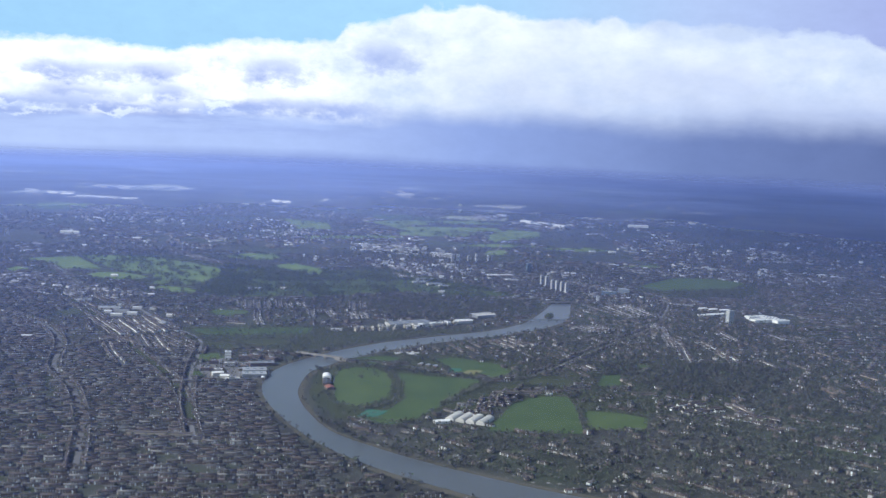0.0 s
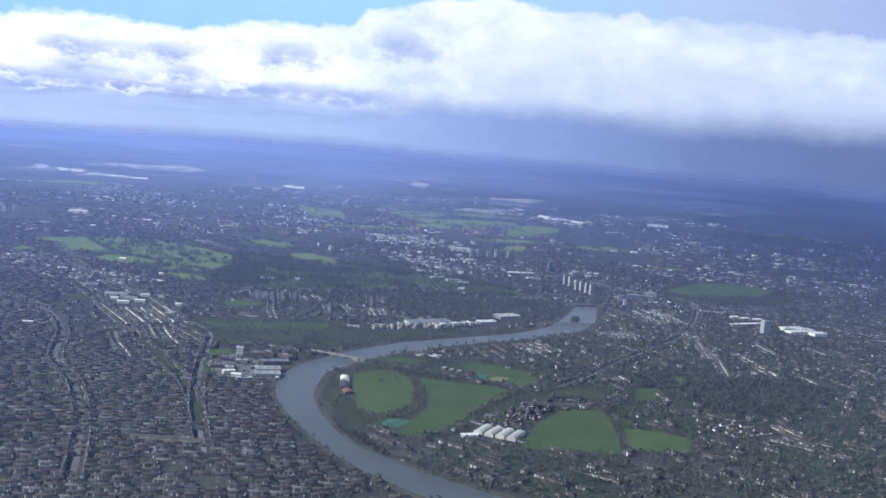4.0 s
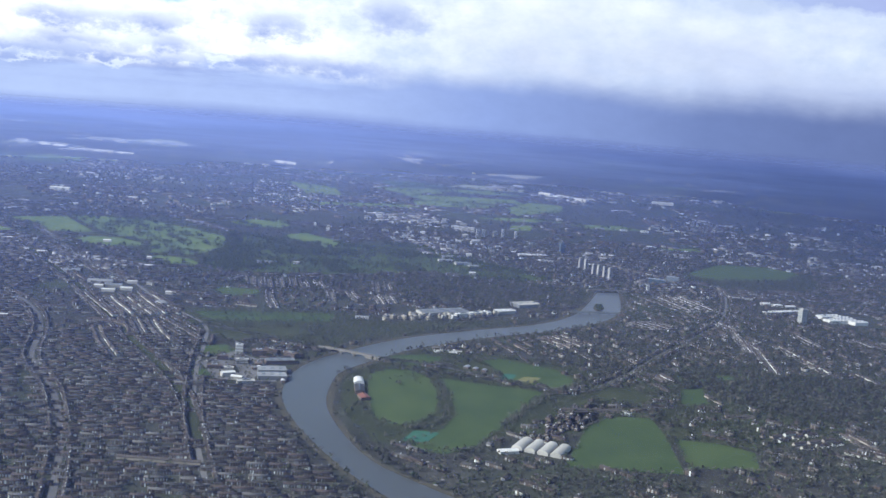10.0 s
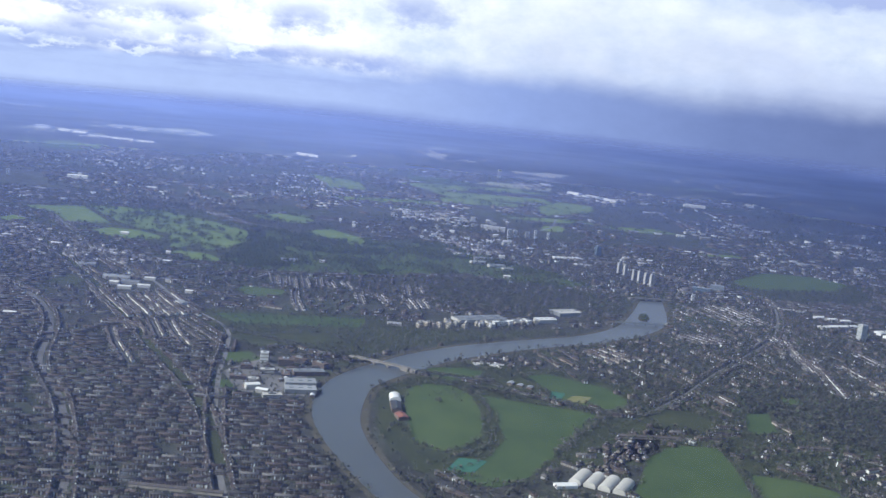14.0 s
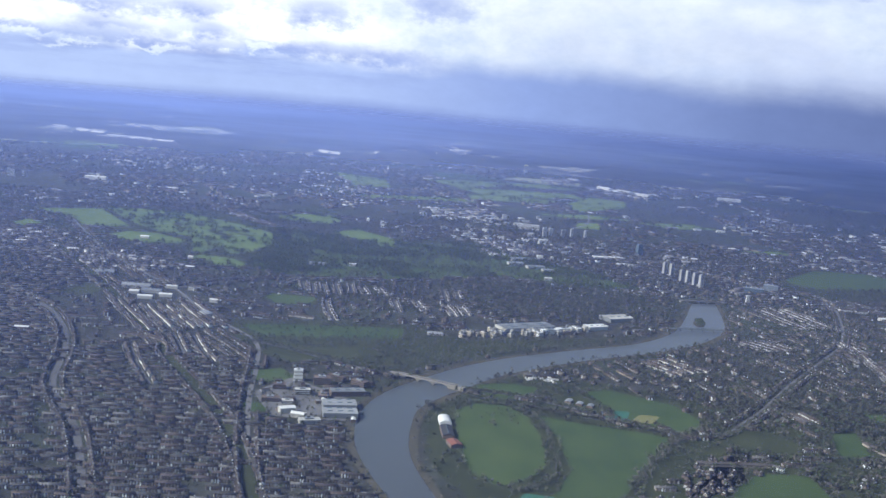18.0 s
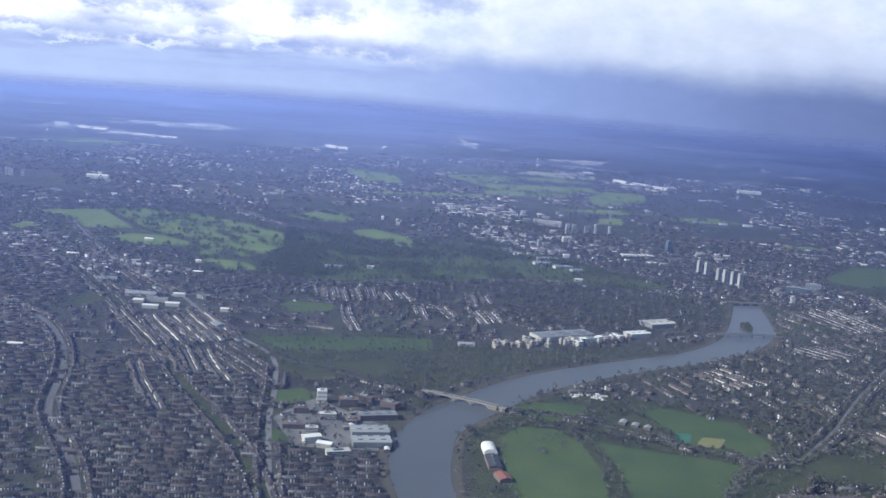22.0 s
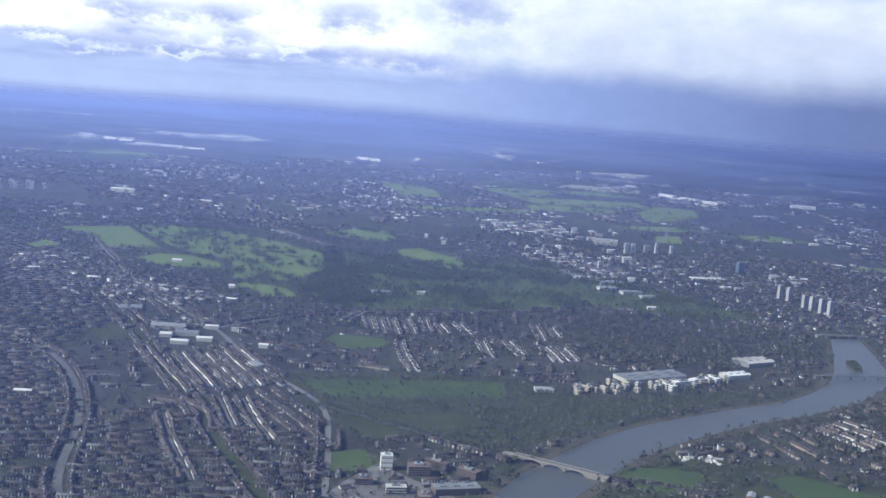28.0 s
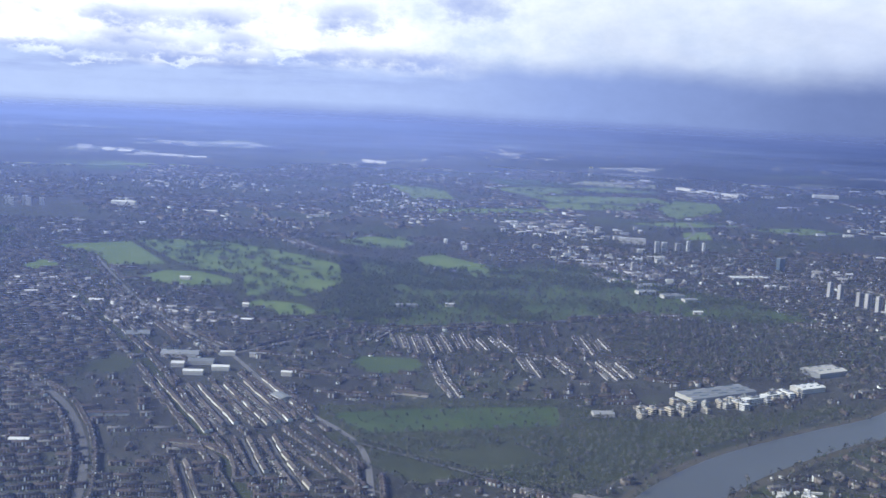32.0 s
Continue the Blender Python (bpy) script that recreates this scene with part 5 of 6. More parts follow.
# trees along banks, hedges and field edges
ex, ey = [], []
r = np.random.RandomState(5)
for f in FIELDS[:FAIRWAYS]:
    n = max(40, int(np.abs(np.diff(f, axis=0)).sum() / 2.2))
    i = r.randint(len(f), size=n)
    t = r.rand(n, 1)
    p = f[i] * (1 - t) + f[(i + 1) % len(f)] * t + r.randn(n, 2) * 0.6
    ex.append(p[:, 0])
    ey.append(p[:, 1])
hx, hy = np.concatenate(ex), np.concatenate(ey)
k = ~inside(RIVER, hx, hy)
wood("hedge_trees", hx[k], hy[k], 24, "low bare hedges round the playing fields", (0.45, 0.95), "hedge")
ex, ey = [], []
for bank, off in ((SOUTH, -1), (NORTH, 1)):
    line = smooth_line(bank, 30)
    d = np.gradient(line, axis=0)
    nrm = np.stack([-d[:, 1], d[:, 0]], 1) / np.linalg.norm(d, axis=1, keepdims=True)
    for _ in range(7):
        # outward from the stream on either bank
        p = line + nrm * off * r.uniform(1.2, 8.5, (len(line), 1)) + r.randn(len(line), 2) * 0.8
        ex.append(p[:, 0])
        ey.append(p[:, 1])
p = smooth_line([(-37, 677), (-2, 667), (35, 653)], 90)
ex.append(np.repeat(p[:, 0], 2) + r.randn(2 * len(p)) * 0.4)
ey.append(np.repeat(p[:, 1], 2) + r.randn(2 * len(p)) * 0.4)
for line in ([(-37, 672), (-28, 656), (-25, 630), (-24, 605), (-26, 588), (-34, 575), (-42, 568)], [(82, 620), (84, 590), (82, 545)], [(-40, 548), (-10, 545), (12, 600), (34, 648)]):
    p = smooth_line(line, 24)
    ex.append(p[:, 0] + r.randn(len(p)) * 1.1)
    ey.append(p[:, 1] + r.randn(len(p)) * 1.1)
p = smooth_line([(3, 585), (30, 644), (52, 674), (89, 751)], 60)
ex.append(np.repeat(p[:, 0], 3) + r.randn(3 * len(p)) * 1.5)
ey.append(np.repeat(p[:, 1], 3) + r.randn(3 * len(p)) * 1.5)
p = smooth_line(ROADS["bridge_s"], 50)
for off in (-1.8, 1.8):
    ex.append(p[:, 0] + 0.4 * off + r.randn(len(p)) * 0.5)
    ey.append(p[:, 1] + off + r.randn(len(p)) * 0.5)
p = smooth_line(ROADS["bridge_n"], 60)
p = p[(p[:, 1] > 640) | (p[:, 0] > 60)]
for off in (-3.2, 2.2, 4.0):
    ex.append(p[:, 0] + off + r.randn(len(p)) * 0.8)
    ey.append(p[:, 1] + r.randn(len(p)) * 0.8)
ox2, oy2 = scatter([(-62, 664), (-38, 668), (-32, 650), (-50, 640)], 46, 72)
ex.append(ox2)
ey.append(oy2)
ox2, oy2 = scatter(OPEN, 3400, 71)
k = free(ox2, oy2, True)
ox2, oy2 = ox2[k], oy2[k]
ex.append(ox2)
ey.append(oy2)
ex, ey = np.concatenate(ex), np.concatenate(ey)
k = ~inside(RIVER, ex, ey)
for s in SITES:
    k &= ~inside(s, ex, ey)
wood("bank_trees", ex[k], ey[k], 12, "bare trees and bushes along river banks and hedges", (0.55, 1.1), "hedge")
gx1, gy1 = scatter(FIELDS[FAIRWAYS], 7000, 61)
k = np.array([abs(noise.noise((a * 0.022 + b * 0.008, b * 0.03, 2.2))) - 0.4 * max(0, noise.noise((a * 0.07, b * 0.09, 6.0))) for a, b in zip(gx1, gy1)]) < 0.026
k &= np.random.RandomState(2).rand(len(k)) < 0.8
k |= np.random.RandomState(3).rand(len(k)) < 0.03
gx1, gy1 = gx1[k], gy1[k]
r = np.random.RandomState(37)
mx, my = scatter(FIELDS[FAIRWAYS], 110, 66)
gx1 = np.concatenate([gx1, np.repeat(mx, 6) + r.randn(6 * len(mx)) * 1.5])
gy1 = np.concatenate([gy1, np.repeat(my, 6) + r.randn(6 * len(my)) * 2.6])
wood("golf_trees", gx1, gy1, 13, "dark clumps of trees between the fairways", (1.1, 2.1), "wood")
lx2, ly2 = [], []
for i, f in enumerate(FIELDS[FAIRWAYS + 1:]):
    a, b = scatter(f, 1500, 90 + i)
    k = np.array([abs(noise.noise((p * 0.018 + q * 0.01, q * 0.022, 8.2 + i))) + 0.25 * noise.noise((p * 0.09, q * 0.09, 3.3)) for p, q in zip(a, b)]) < (0.05 if i > 3 else -0.2 if i < 2 else -0.05)
    lx2.append(a[k])
    ly2.append(b[k])
wood("lawn_trees", np.concatenate(lx2), np.concatenate(ly2), 19, "dark trees and hedges across the lawns", (1.0, 2.0), "wood")
cx, cy = scatter(FIELDS[FAIRWAYS - 4], 260, 62)
wood("cemetery_trees", cx, cy, 14, "small trees scattered over the cemetery", (0.5, 1.1))
ix, iy = scatter([(95, 914), (99, 929), (102.5, 930), (103, 919), (99, 906), (95.5, 906)], 120, 63)
sheet("island", [(94, 914), (98.5, 931), (103.5, 932), (104, 919), (99.5, 904.5), (94.8, 904.5)], 0.5, M["mud"], "small wooded island in the river", "island", 0.5)
wood("island_trees", ix, iy, 15, "dense trees covering the river island", (0.8, 1.3), "wood")


# ---- landmarks ----
def shed(x, y, long, deep, high, turn, roof="white", wall="pale", label="", group="", bays=2, name="warehouse"):
    m = pose(x, y, 0, 0, 0, turn)
    ob = thing(name, label or "large flat warehouse with a pale metal roof", "warehouse", group, m)
    part("wall", mesh_of("wall", *box(-long / 2, long / 2, -deep / 2, deep / 2, 0, high), M[wall]), ob)
    for b in range(bays):
        y0, y1 = -deep / 2 + deep * b / bays, -deep / 2 + deep * (b + 1) / bays
        ridge = high + 0.25 + 0.09 * deep / bays
        cover = part("roof", mesh_of("roof", *gable(-long / 2, long / 2, y0 + 0.16, y1 - 0.16, high + 0.05, ridge), M[roof]), ob)
        if long > 11 and y < 1250:
            for k in range(3):
                x0 = long * (k - 1) * 0.3
                part("rooflight", mesh_of("rooflight", *box(x0 - long * 0.07, x0 + long * 0.07, (y0 + y1) / 2 - 0.3, (y0 + y1) / 2 + 0.3, ridge - 0.15, ridge + 0.12, 0.04), M["glass"]), cover)
    return ob


def block(x, y, long, deep, high, turn, wall="white", glaze="dark", floors=5, label="", group="", name="office_block", category="building"):
    """A building of several storeys: body, a band of windows for each floor, parapet and roof plant."""
    m = pose(x, y, 0, 0, 0, turn)
    ob = thing(name, label, category, group, m)
    part("body", mesh_of("body", *box(-long / 2, long / 2, -deep / 2, deep / 2, 0, high, 0.05), M[wall]), ob)
    step = high / floors
    for k in range(floors):
        z = step * (k + 0.38)
        part("window_band", mesh_of("window_band", *box(-long / 2 - 0.03, long / 2 + 0.03, -deep / 2 - 0.03, deep / 2 + 0.03, z, z + step * 0.36), M[glaze]), ob)
    part("parapet", mesh_of("parapet", *box(-long / 2 - 0.06, long / 2 + 0.06, -deep / 2 - 0.06, deep / 2 + 0.06, high - 0.1, high + 0.15), M[wall]), ob)
    plant = part("roof_plant", mesh_of("roof_plant", *box(-long * 0.22, long * 0.18, -deep * 0.25, deep * 0.25, high + 0.1, high + 0.8), M["grey"]), ob)
    part("vent", mesh_of("vent", *box(-long * 0.1, long * 0.02, -deep * 0.1, deep * 0.1, high + 0.78, high + 1.05, 0.03), M["dark"]), plant)
    return ob


# six slab towers by the river
first = block(112, 1131, 3.3, 3.3, 11.2, 20, "concrete", "dark", 22, "tall grey concrete tower block of many floors", "tower blocks", "tower_block", "tower block")
for ob in first.children:
    if ob.name.startswith("window_band"):
        ob.scale = (0.55, 1.0, 1.0)
for x, y in ((116.5, 1122), (120, 1093), (124.5, 1089), (129, 1081), (133, 1074)):
    copy_thing(first, pose(x, y, 0, 0, 0, 20))
block(264, 918, 6.0, 4.5, 12.6, 28, "pale", "glass", 14, "white slab office tower standing over low houses", "", "office_tower", "tower")
block(158, 1016, 2.6, 2.6, 6.5, 10, "white", "dark", 7, "small white tower beside the river houses")
block(178, 1072, 16, 6, 4.2, -12, "glass", "dark", 5, "low blue-grey glass office building")
block(197, 1090, 12, 5, 5.2, -12, "grey", "glass", 6, "grey glass office block beside a flyover")
block(106, 1245, 5, 5, 11.0, 20, "glass", "dark", 14, "dark blue-green glass office tower")
block(-2, 1374, 26, 4, 6.0, -8, "white", "dark", 8, "long white slab block of flats")
for x, y, l, h in ((13, 1315, 4.0, 11.0), (20, 1318, 4.0, 10.5), (35, 1333, 5, 8.0), (44, 1331, 2.6, 11.0), (60, 1339, 2.6, 9.0), (-22, 1200, 4.0, 8.0), (-14, 1204, 3, 5)):
    block(x, y, l, 3.2, h, 15, "white" if h > 8.5 else "pale", "dark", int(h), "white high-rise tower among suburban roofs", "high-rise towers", "high_rise", "tower")
block(35, 2330, 7, 6, 18, 8, "white", "glass", 18, "tall pale blue-white office tower in the distance", "", "office_tower", "tower")
for k in range(6):
    block(-668 + 9 * k + (k % 2) * 2, 1428 + (k * 7) % 12, 4.5, 3.5, 9.5 - (k % 3), 12, "white", "dark", 10, "white tower of a distant estate", "estate towers", "high_rise", "tower")

# retail park and flats on the river bank
shed(-27, 848, 38, 13, 2.0, 32, "grey", "pale", "huge pale retail shed with a shallow metal roof", "", 3)
shed(20, 866, 15, 8, 2.4, 30, "white", "pale", "white flat-roofed depot near the river", "", 2)
shed(38, 901, 20, 13, 2.6, 32, "pale", "grey", "wide white-roofed archive building", "", 2)
shed(-83, 806, 9, 5, 1.4, 10, "grey", "pale", "small white works building beside trees")
r = np.random.RandomState(8)
for k in range(64):
    u, w = r.rand(), r.rand()
    x, y = -66 + 84 * u - 6 * w, 800 + 52 * u + 18 * w * (1 - 0.4 * u)
    if inside([(-50, 845), (-10, 872), (2, 856), (-40, 828)], x, y) or inside(RIVER, x, y):
        continue
    block(x, y, r.uniform(2.2, 4.0), r.uniform(1.6, 2.4), r.uniform(1.6, 3.0), 32 + r.choice([0, 90]) + r.randn() * 6, r.choice(["stone", "pale", "cream", "cream"]), "dark", 3, "cream riverside block of flats with window bands", "riverside flats", "flats", "flats")
for x, y, l, t in ((-12, 838, 13, 32), (-2, 846, 12, 32), (-20, 829, 8, -58), (6, 852, 8, -58)):
    block(x, y, l, 3.4, 3.0, t, "white", "dark", 4, "long white riverside office range", "riverside offices", "office_block", "office")
for k in range(26):
    x, y = -24 + r.randn() * 6, 728 + r.randn() * 5
    if not inside(RIVER, x, y):
        shed(x, y, r.uniform(1.4, 2.4), 0.9, 0.6, r.uniform(0, 180), r.choice(["white", "grey", "pale"]), "pale", "small white cabin in a riverside plot", "riverside cabins", 1, "cabin")

# brewery and works by the bend
block(-144, 684, 4.2, 3.6, 5.4, 12, "white", "pale", 3, "tall white brewery building with plain walls", "", "brewery", "factory")
block(-132, 682, 8, 5, 3.4, 12, "brick", "dark", 4, "brown brick brewery range", "", "brewery", "factory")
shed(-118, 668, 16, 6, 2.4, 20, "grey", "brick", "long grey-roofed malt house by the river", "", 2)
shed(-119, 648, 15, 9, 2.4, 14, "grey", "grey", "wide grey shed roof beside the river", "", 2)
shed(-117, 636, 15, 8, 2.4, 14, "grey", "grey", "wide grey shed roof beside the river", "", 2)
shed(-140, 634, 7, 4, 2.4, 30, "white", "pale", "white works building with a high roof", "", 1)
shed(-134, 629, 6, 3.6, 1.9, -10, "white", "pale", "white works building with a low roof", "", 1)

for x, y, l, d, h, t, w in ((-150, 668, 6, 4, 2.2, 12, "brick"), (-138, 662, 7, 3, 2.6, 12, "pale"), (-128, 658, 6, 4, 2.4, 100, "brick"), (-126, 690, 9, 3, 2.6, -24, "brick"), (-114, 684, 8, 4, 2.8, -30, "brick"), (-150, 648, 8, 4, 1.8, 10, "brick"), (-142, 646, 5, 3, 1.8, 10, "pale"), (-128, 622, 9, 4, 2.0, 20, "pale")):
    block(x, y, l, d, h, t, w, "dark", 3, "brick works building near the brewery", "brewery works", "works_building", "factory")
sheet("works_yard", [(-148, 688), (-110, 656), (-107, 630), (-146, 627), (-160, 658)], 0.12, M["road"], "grey asphalt yard of the riverside works", "yard", 0.1, 0.04, 4)
r = np.random.RandomState(15)
for k in range(26):
    x, y = r.uniform(-158, -110), r.uniform(628, 690)
    if inside(SITES[3], x, y):
        shed(x, y, r.uniform(2.0, 4.5), r.uniform(1.5, 2.4), r.uniform(1.0, 2.0), r.choice([12, 30, 100]), r.choice(["grey", "roof_row", "white", "roof_row"]), r.choice(["brick", "pale", "brick"]), "small brick store in the works yard", "yard stores", 1, "store")
bx, by = scatter(SITES[3], 260, 88)
wood("yard_trees", bx, by, 23, "bare trees round the riverside works", (0.6, 1.2))
for x, y, l, t in ((238, 1021, 10, 5), (250, 1020, 9, 5), (259, 996, 8, 20), (268, 992, 9, 20), (278, 990, 10, 20)):
    shed(x, y, l, 5, 2.0, t, "roof_row" if y > 1010 else "white", "pale", "low depot roof below the common", "depots", 1, "depot")

# sheds of the left-hand suburb, and others
for x, y, l, d, t, roof in ((-268, 831, 9, 4, 8, "white"), (-258, 841, 8, 4, 8, "white"), (-279, 843, 6, 5, 8, "white"), (-270, 850, 12, 6, 8, "grey"), (-284, 862, 18, 8, 8, "grey"), (-262, 868, 7, 3, 8, "white"), (-247, 868, 8, 2.5, 5, "grey"), (-318, 897, 12, 9, 20, "grey"), (-220, 800, 9, 6, -50, "grey"), (-226, 838, 5, 3, 0, "white"), (-300, 728, 7, 3, 8, "white"), (-445, 1451, 24, 7, 5, "white"), (-551, 1489, 16, 10, 5, "white"), (-345, 1062, 7, 4, 5, "white"), (-283, 985, 4, 3, 0, "white"), (-433, 940, 10, 5, 10, "white"), (-160, 1020, 6, 3, 8, "white"), (-187, 1010, 14, 5, 15, "grey"), (0, 1040, 6, 3, 10, "white")):
    shed(x, y, l, d, 1.9, t, roof, "pale", "white-roofed commercial building among houses" if roof == "white" else "grey-roofed commercial building among houses", "commercial sheds", 1, "commercial_shed")
for x, y, l, d, t in ((60, 1192, 14, 7, 15), (76, 1197, 14, 6, 15), (-25, 1105, 14, 7, 20), (-8, 1095, 16, 7, 20), (-20, 1132, 20, 8, 20), (2, 1082, 10, 5, 20)):
    shed(x, y, l, d, 2.2, t, "white" if y > 1150 else "grey", "pale", "broad pale works roof beyond the park", "works sheds", 2, "works")
for k in range(7):
    shed(296 + 7 * (k % 4), 936 + 14 * (k // 4) + 3 * (k % 3), 14, 8, 2.6, 24, "white", "white", "large white factory roof on a trading estate", "trading estate", 2, "factory")
for k in range(4):
    shed(268 + 9 * (k % 4) - 20, 952 + 5 * k, 9, 6, 2.2, 24, "white", "pale", "white depot near the office tower", "trading estate", 1, "factory")

# long roofs near the airfield and on far trading estates
for x, y, l, t in ((-1010, 2480, 30, 8), (-860, 2760, 36, 6), (-760, 2850, 34, 12), (-974, 2400, 34, 5), (-925, 2405, 40, -30), (-880, 2375, 44, -33), (-812, 2299, 46, 0), (-762, 2296, 48, -3), (-800, 2810, 50, 10), (-720, 2790, 30, 0), (-400, 2425, 34, -38), (-372, 2402, 30, -38), (110, 2550, 40, 30), (150, 2575, 44, 28), (192, 2598, 40, 28), (396, 2077, 40, 0), (650, 2614, 44, 15), (-545, 1475, 26, 5), (-160, 2900, 30, 10), (-140, 2925, 26, 10), (-122, 2960, 30, 10), (-150, 2990, 26, 100), (-100, 3010, 30, 10), (-84, 3060, 34, 10), (-110, 2880, 22, 10), (-66, 2960, 26, 10), (170, 2080, 34, -55), (200, 2040, 34, -55), (228, 2000, 34, -55)):
    shed(x, y, l, l * 0.3, 4.8, t, "white", "white", "very long white roof of a distant depot", "distant depots", 1, "far_depot")
# pale clusters of the far suburbs
r = np.random.RandomState(77)
CLUSTERS = [(-70, 1290, 26, 60, 22, 5), (-20, 1175, 26, 28, 16, 5), (30, 1240, 40, 40, 16, 6), (-60, 1455, 75, 60, 58, 6), (-90, 2850, 60, 40, 26, 16), (130, 2400, 70, 30, 18, 20), (205, 2030, 70, 20, 16, 18), (-960, 2465, 70, 16, 9, 34), (-785, 2300, 45, 30, 6, 34), (-420, 2300, 200, 90, 22, 12), (-530, 1760, 90, 60, 40, 5), (330, 1560, 160, 60, 26, 10), (380, 1340, 120, 40, 18, 8), (-10, 1260, 60, 40, 20, 5), (-800, 2850, 90, 60, 12, 24), (-130, 1290, 50, 30, 10, 5), (520, 2300, 200, 60, 18, 16)]
for cx0, cy0, w, h, count, size in CLUSTERS:
    for _ in range(count):
        x, y = cx0 + r.randn() * w * 0.6, cy0 + r.randn() * h * 0.6
        if free(np.array([x]), np.array([y]))[0]:
            l = size * r.uniform(0.6, 1.5)
            shed(x, y, l, l * r.uniform(0.3, 0.6), r.uniform(1.8, 3.8), r.choice([10, 10, 25, 100]), r.choice(["white", "pale", "pale", "grey", "grey"]), r.choice(["white", "pale", "stone"]), "distant pale commercial building", "distant sheds", 1, "far_building")


# ---- the bridge ----
def bridge(a, b, label):
    a, b = Vector(a), Vector(b)
    d = b - a
    L = d.length
    ob = thing("road_bridge", label, "bridge", "", pose(a.x, a.y, 0, 0, 0, math.degrees(math.atan2(d.y, d.x))))
    part("deck", mesh_of("deck", *box(0, L, -1.3, 1.3, 1.7, 2.0, 0.04), M["road"]), ob)
    for s in (-1, 1):
        part("parapet", mesh_of("parapet", *box(0, L, s * 1.35 - 0.12, s * 1.35 + 0.12, 1.75, 2.3, 0.03), M["stone"]), ob)
    n = 3
    for k in range(n):
        x0, x1 = L * (0.12 + 0.76 * k / n) + 0.4, L * (0.12 + 0.76 * (k + 1) / n) - 0.4
        v, f = [], []
        for i in range(13):
            x = x0 + (x1 - x0) * i / 12
            z = 0.3 + 1.2 * math.sqrt(max(0, 1 - ((x - (x0 + x1) / 2) / ((x1 - x0) / 2)) ** 2))
            v += [(x, -1.25, z), (x, 1.25, z), (x, 1.25, 1.75), (x, -1.25, 1.75)]
        for i in range(12):
            q = 4 * i
            f += [(q, q + 4, q + 5, q + 1), (q + 1, q + 5, q + 6, q + 2), (q + 3, q + 7, q + 4, q)]
        part("arch", mesh_of("arch", v, f, M["stone"]), ob)
    for k in range(n + 1):
        x = L * (0.12 + 0.76 * k / n)
        part("pier", mesh_of("pier", *box(x - 0.45, x + 0.45, -1.5, 1.5, -0.2, 1.75, 0.05), M["stone"]), ob)
    for x0, x1 in ((-4, L * 0.12 - 0.4), (L * 0.88 + 0.4, L + 4)):
        part("abutment", mesh_of("abutment", *box(x0, x1, -1.4, 1.4, 0, 1.75), M["stone"]), ob)


bridge((-98, 708), (-67, 694), "pale stone road bridge with three arches over the river")
bridge((104, 995), (133, 1002), "grey stone road bridge beyond the wooded river island")


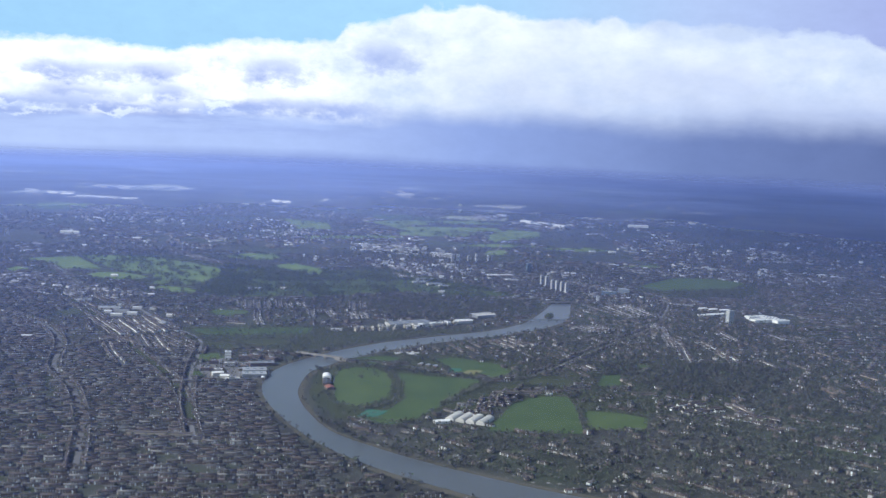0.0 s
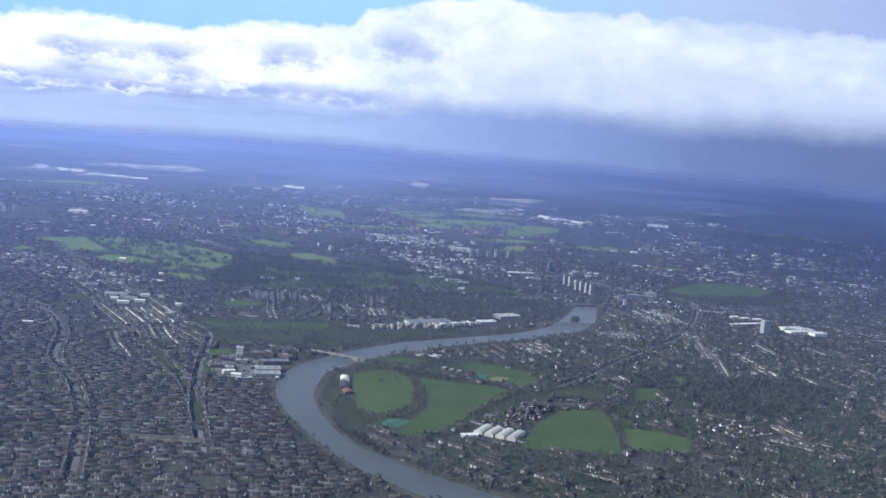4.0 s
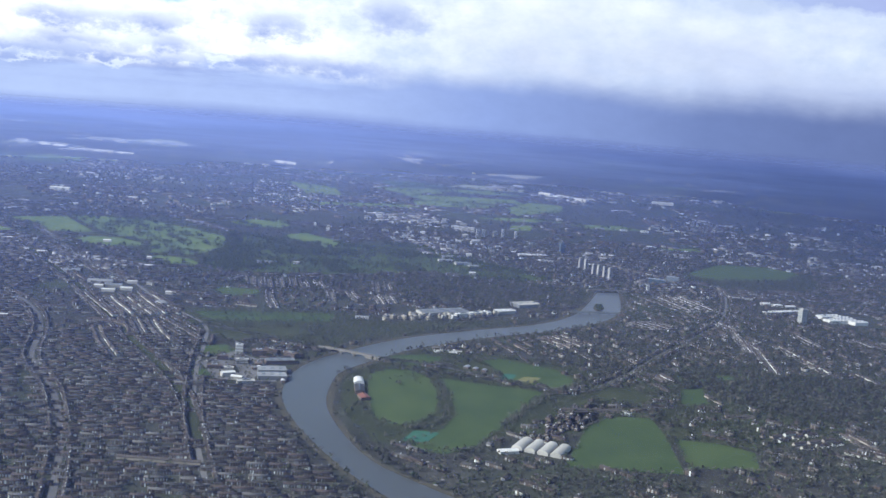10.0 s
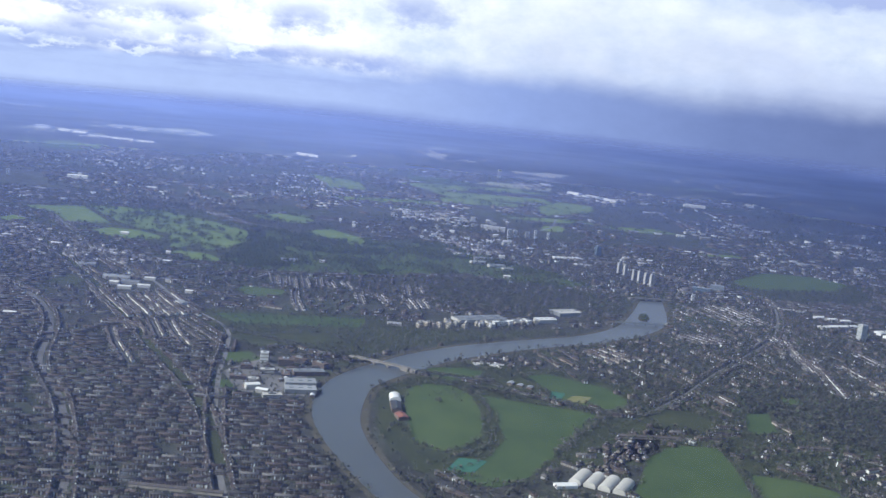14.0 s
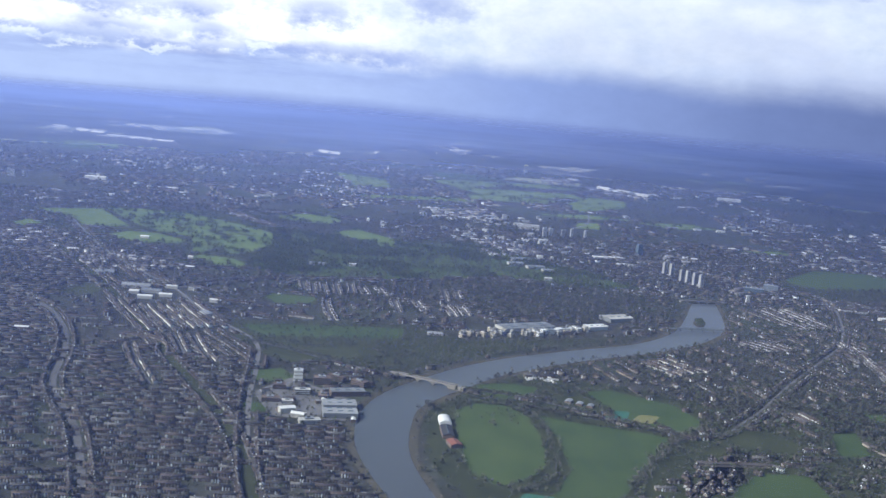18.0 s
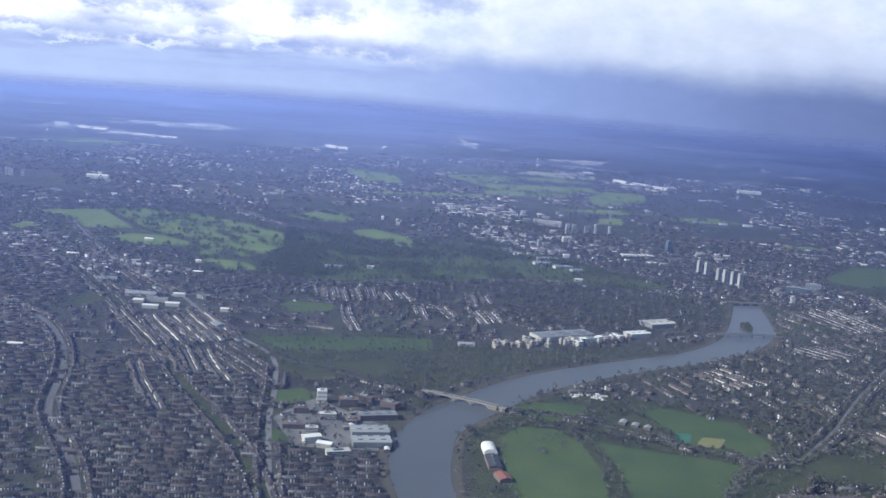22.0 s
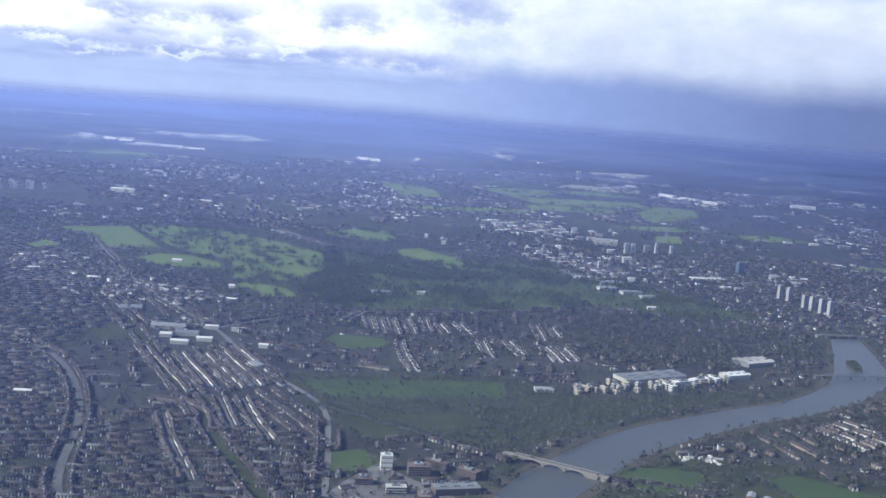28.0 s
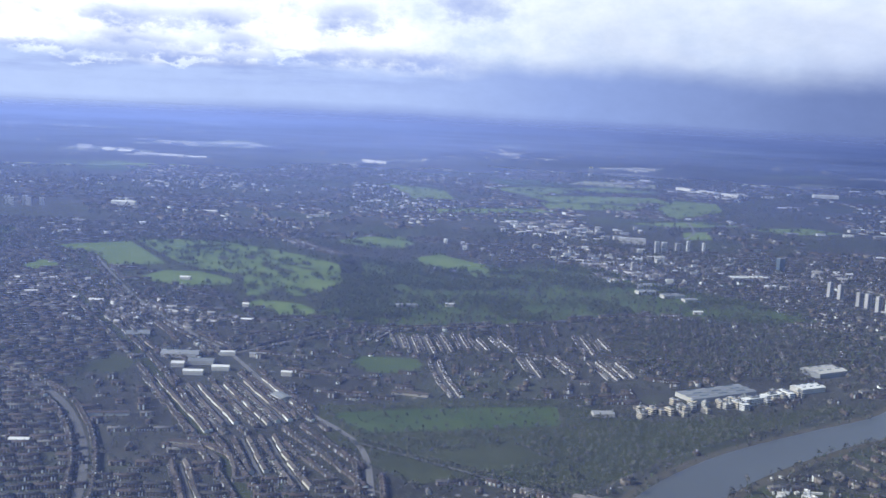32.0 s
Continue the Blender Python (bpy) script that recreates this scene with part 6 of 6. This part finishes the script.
def rail_bridge(a, b):
    """Lattice girders on round piers, with a track deck between them."""
    a, b = Vector(a), Vector(b)
    d = b - a
    L = d.length
    ob = thing("railway_bridge", "low grey-green girder railway bridge crossing the river", "bridge", "", pose(a.x, a.y, 0, 0, 0, math.degrees(math.atan2(d.y, d.x))))
    part("deck", mesh_of("deck", *box(0, L, -0.9, 0.9, 1.5, 1.7), M["steel"]), ob)
    for side in (-1, 1):
        rails = [box(0, L, side * 1.0 - 0.06, side * 1.0 + 0.06, z, z + 0.14) for z in (1.45, 2.3)]
        cells = int(L / 1.2)
        for k in range(cells):
            x0, x1 = L * k / cells, L * (k + 1) / cells
            z0, z1 = (1.5, 2.4) if k % 2 else (2.4, 1.5)
            y0, y1 = side * 1.0 - 0.04, side * 1.0 + 0.04
            rails.append(([(x0, y0, z0), (x1, y0, z1), (x1, y0, z1 + 0.12), (x0, y0, z0 + 0.12), (x0, y1, z0), (x1, y1, z1), (x1, y1, z1 + 0.12), (x0, y1, z0 + 0.12)], [(0, 1, 2, 3), (7, 6, 5, 4), (3, 2, 6, 7), (4, 5, 1, 0)]))
        part("girder", mesh_of("girder", *join(*rails), M["steel"]), ob)
    for k in range(1, 5):
        x = L * k / 5
        ring = [(x + 0.5 * math.cos(t), y0 + 0.5 * math.sin(t)) for y0 in (0,) for t in np.arange(10) * math.pi / 5]
        v = [(px0, py0, -0.2) for px0, py0 in ring] + [(px0, py0, 1.5) for px0, py0 in ring]
        part("pier", mesh_of("pier", v, [(i, (i + 1) % 10, 10 + (i + 1) % 10, 10 + i) for i in range(10)], M["stone"]), ob)
    for x0, x1 in ((-5, 0.6), (L - 0.6, L + 5)):
        part("abutment", mesh_of("abutment", *box(x0, x1, -1.3, 1.3, 0, 1.48, 0.05), M["brick"]), ob)


rail_bridge((72, 884), (111, 892))


# ---- boathouse with a white vaulted roof, and its neighbours ----
def vault(long, wide, high, z):
    v, f = [], []
    for i in range(13):
        a = math.pi * i / 12
        for y in (-long / 2, long / 2):
            v.append((-wide / 2 * math.cos(a), y, z + high * math.sin(a)))
    f = [(2 * i, 2 * i + 1, 2 * i + 3, 2 * i + 2) for i in range(12)] + [tuple(range(0, 26, 2))[::-1], tuple(range(1, 26, 2))]
    return v, f


ob = thing("sports_hall", "sports hall under a bright white vaulted roof", "hall", "", pose(-71, 640, 0, 0, 0, 8))
part("wall", mesh_of("wall", *box(-2.6, 2.6, -4.5, 4.5, 0, 1.2), M["white"]), ob)
part("roof", mesh_of("roof", *vault(9.2, 5.4, 1.6, 1.2), M["white"]), ob)
shed(-69.5, 626, 13, 5, 1.6, 98, "roof", "brick", "long dark-roofed clubhouse by the river", "", 1, "clubhouse")
shed(-66, 612, 7, 5, 1.5, 110, "red", "brick", "low building with a red roof", "", 1, "clubhouse")
for x, y, l, t in ((-12, 691, 5, 70), (-7, 688, 4, 70), (-2, 686, 4, 70)):
    shed(x, y, l, 3, 1.0, t, "grey", "brick", "small pavilion beside the courts", "pavilions", 1, "pavilion")

# indoor courts under four white barrel roofs
for k in range(4):
    ob = thing("indoor_court", "long white barrel-roofed indoor sports court", "hall", "indoor courts", pose(10.5 + 5.6 * k, 556.5 - 2.0 * k, 0, 0, 0, -24))
    part("wall", mesh_of("wall", *box(-2.5, 2.5, -7.4, 7.4, 0, 0.9), M["pale"]), ob)
    part("roof", mesh_of("roof", *vault(15, 5.2, 1.5, 0.9), M["pale"]), ob)
shed(3.5, 546, 9, 4, 1.2, 20, "white", "white", "low white annexe beside the indoor courts", "", 1, "annexe")
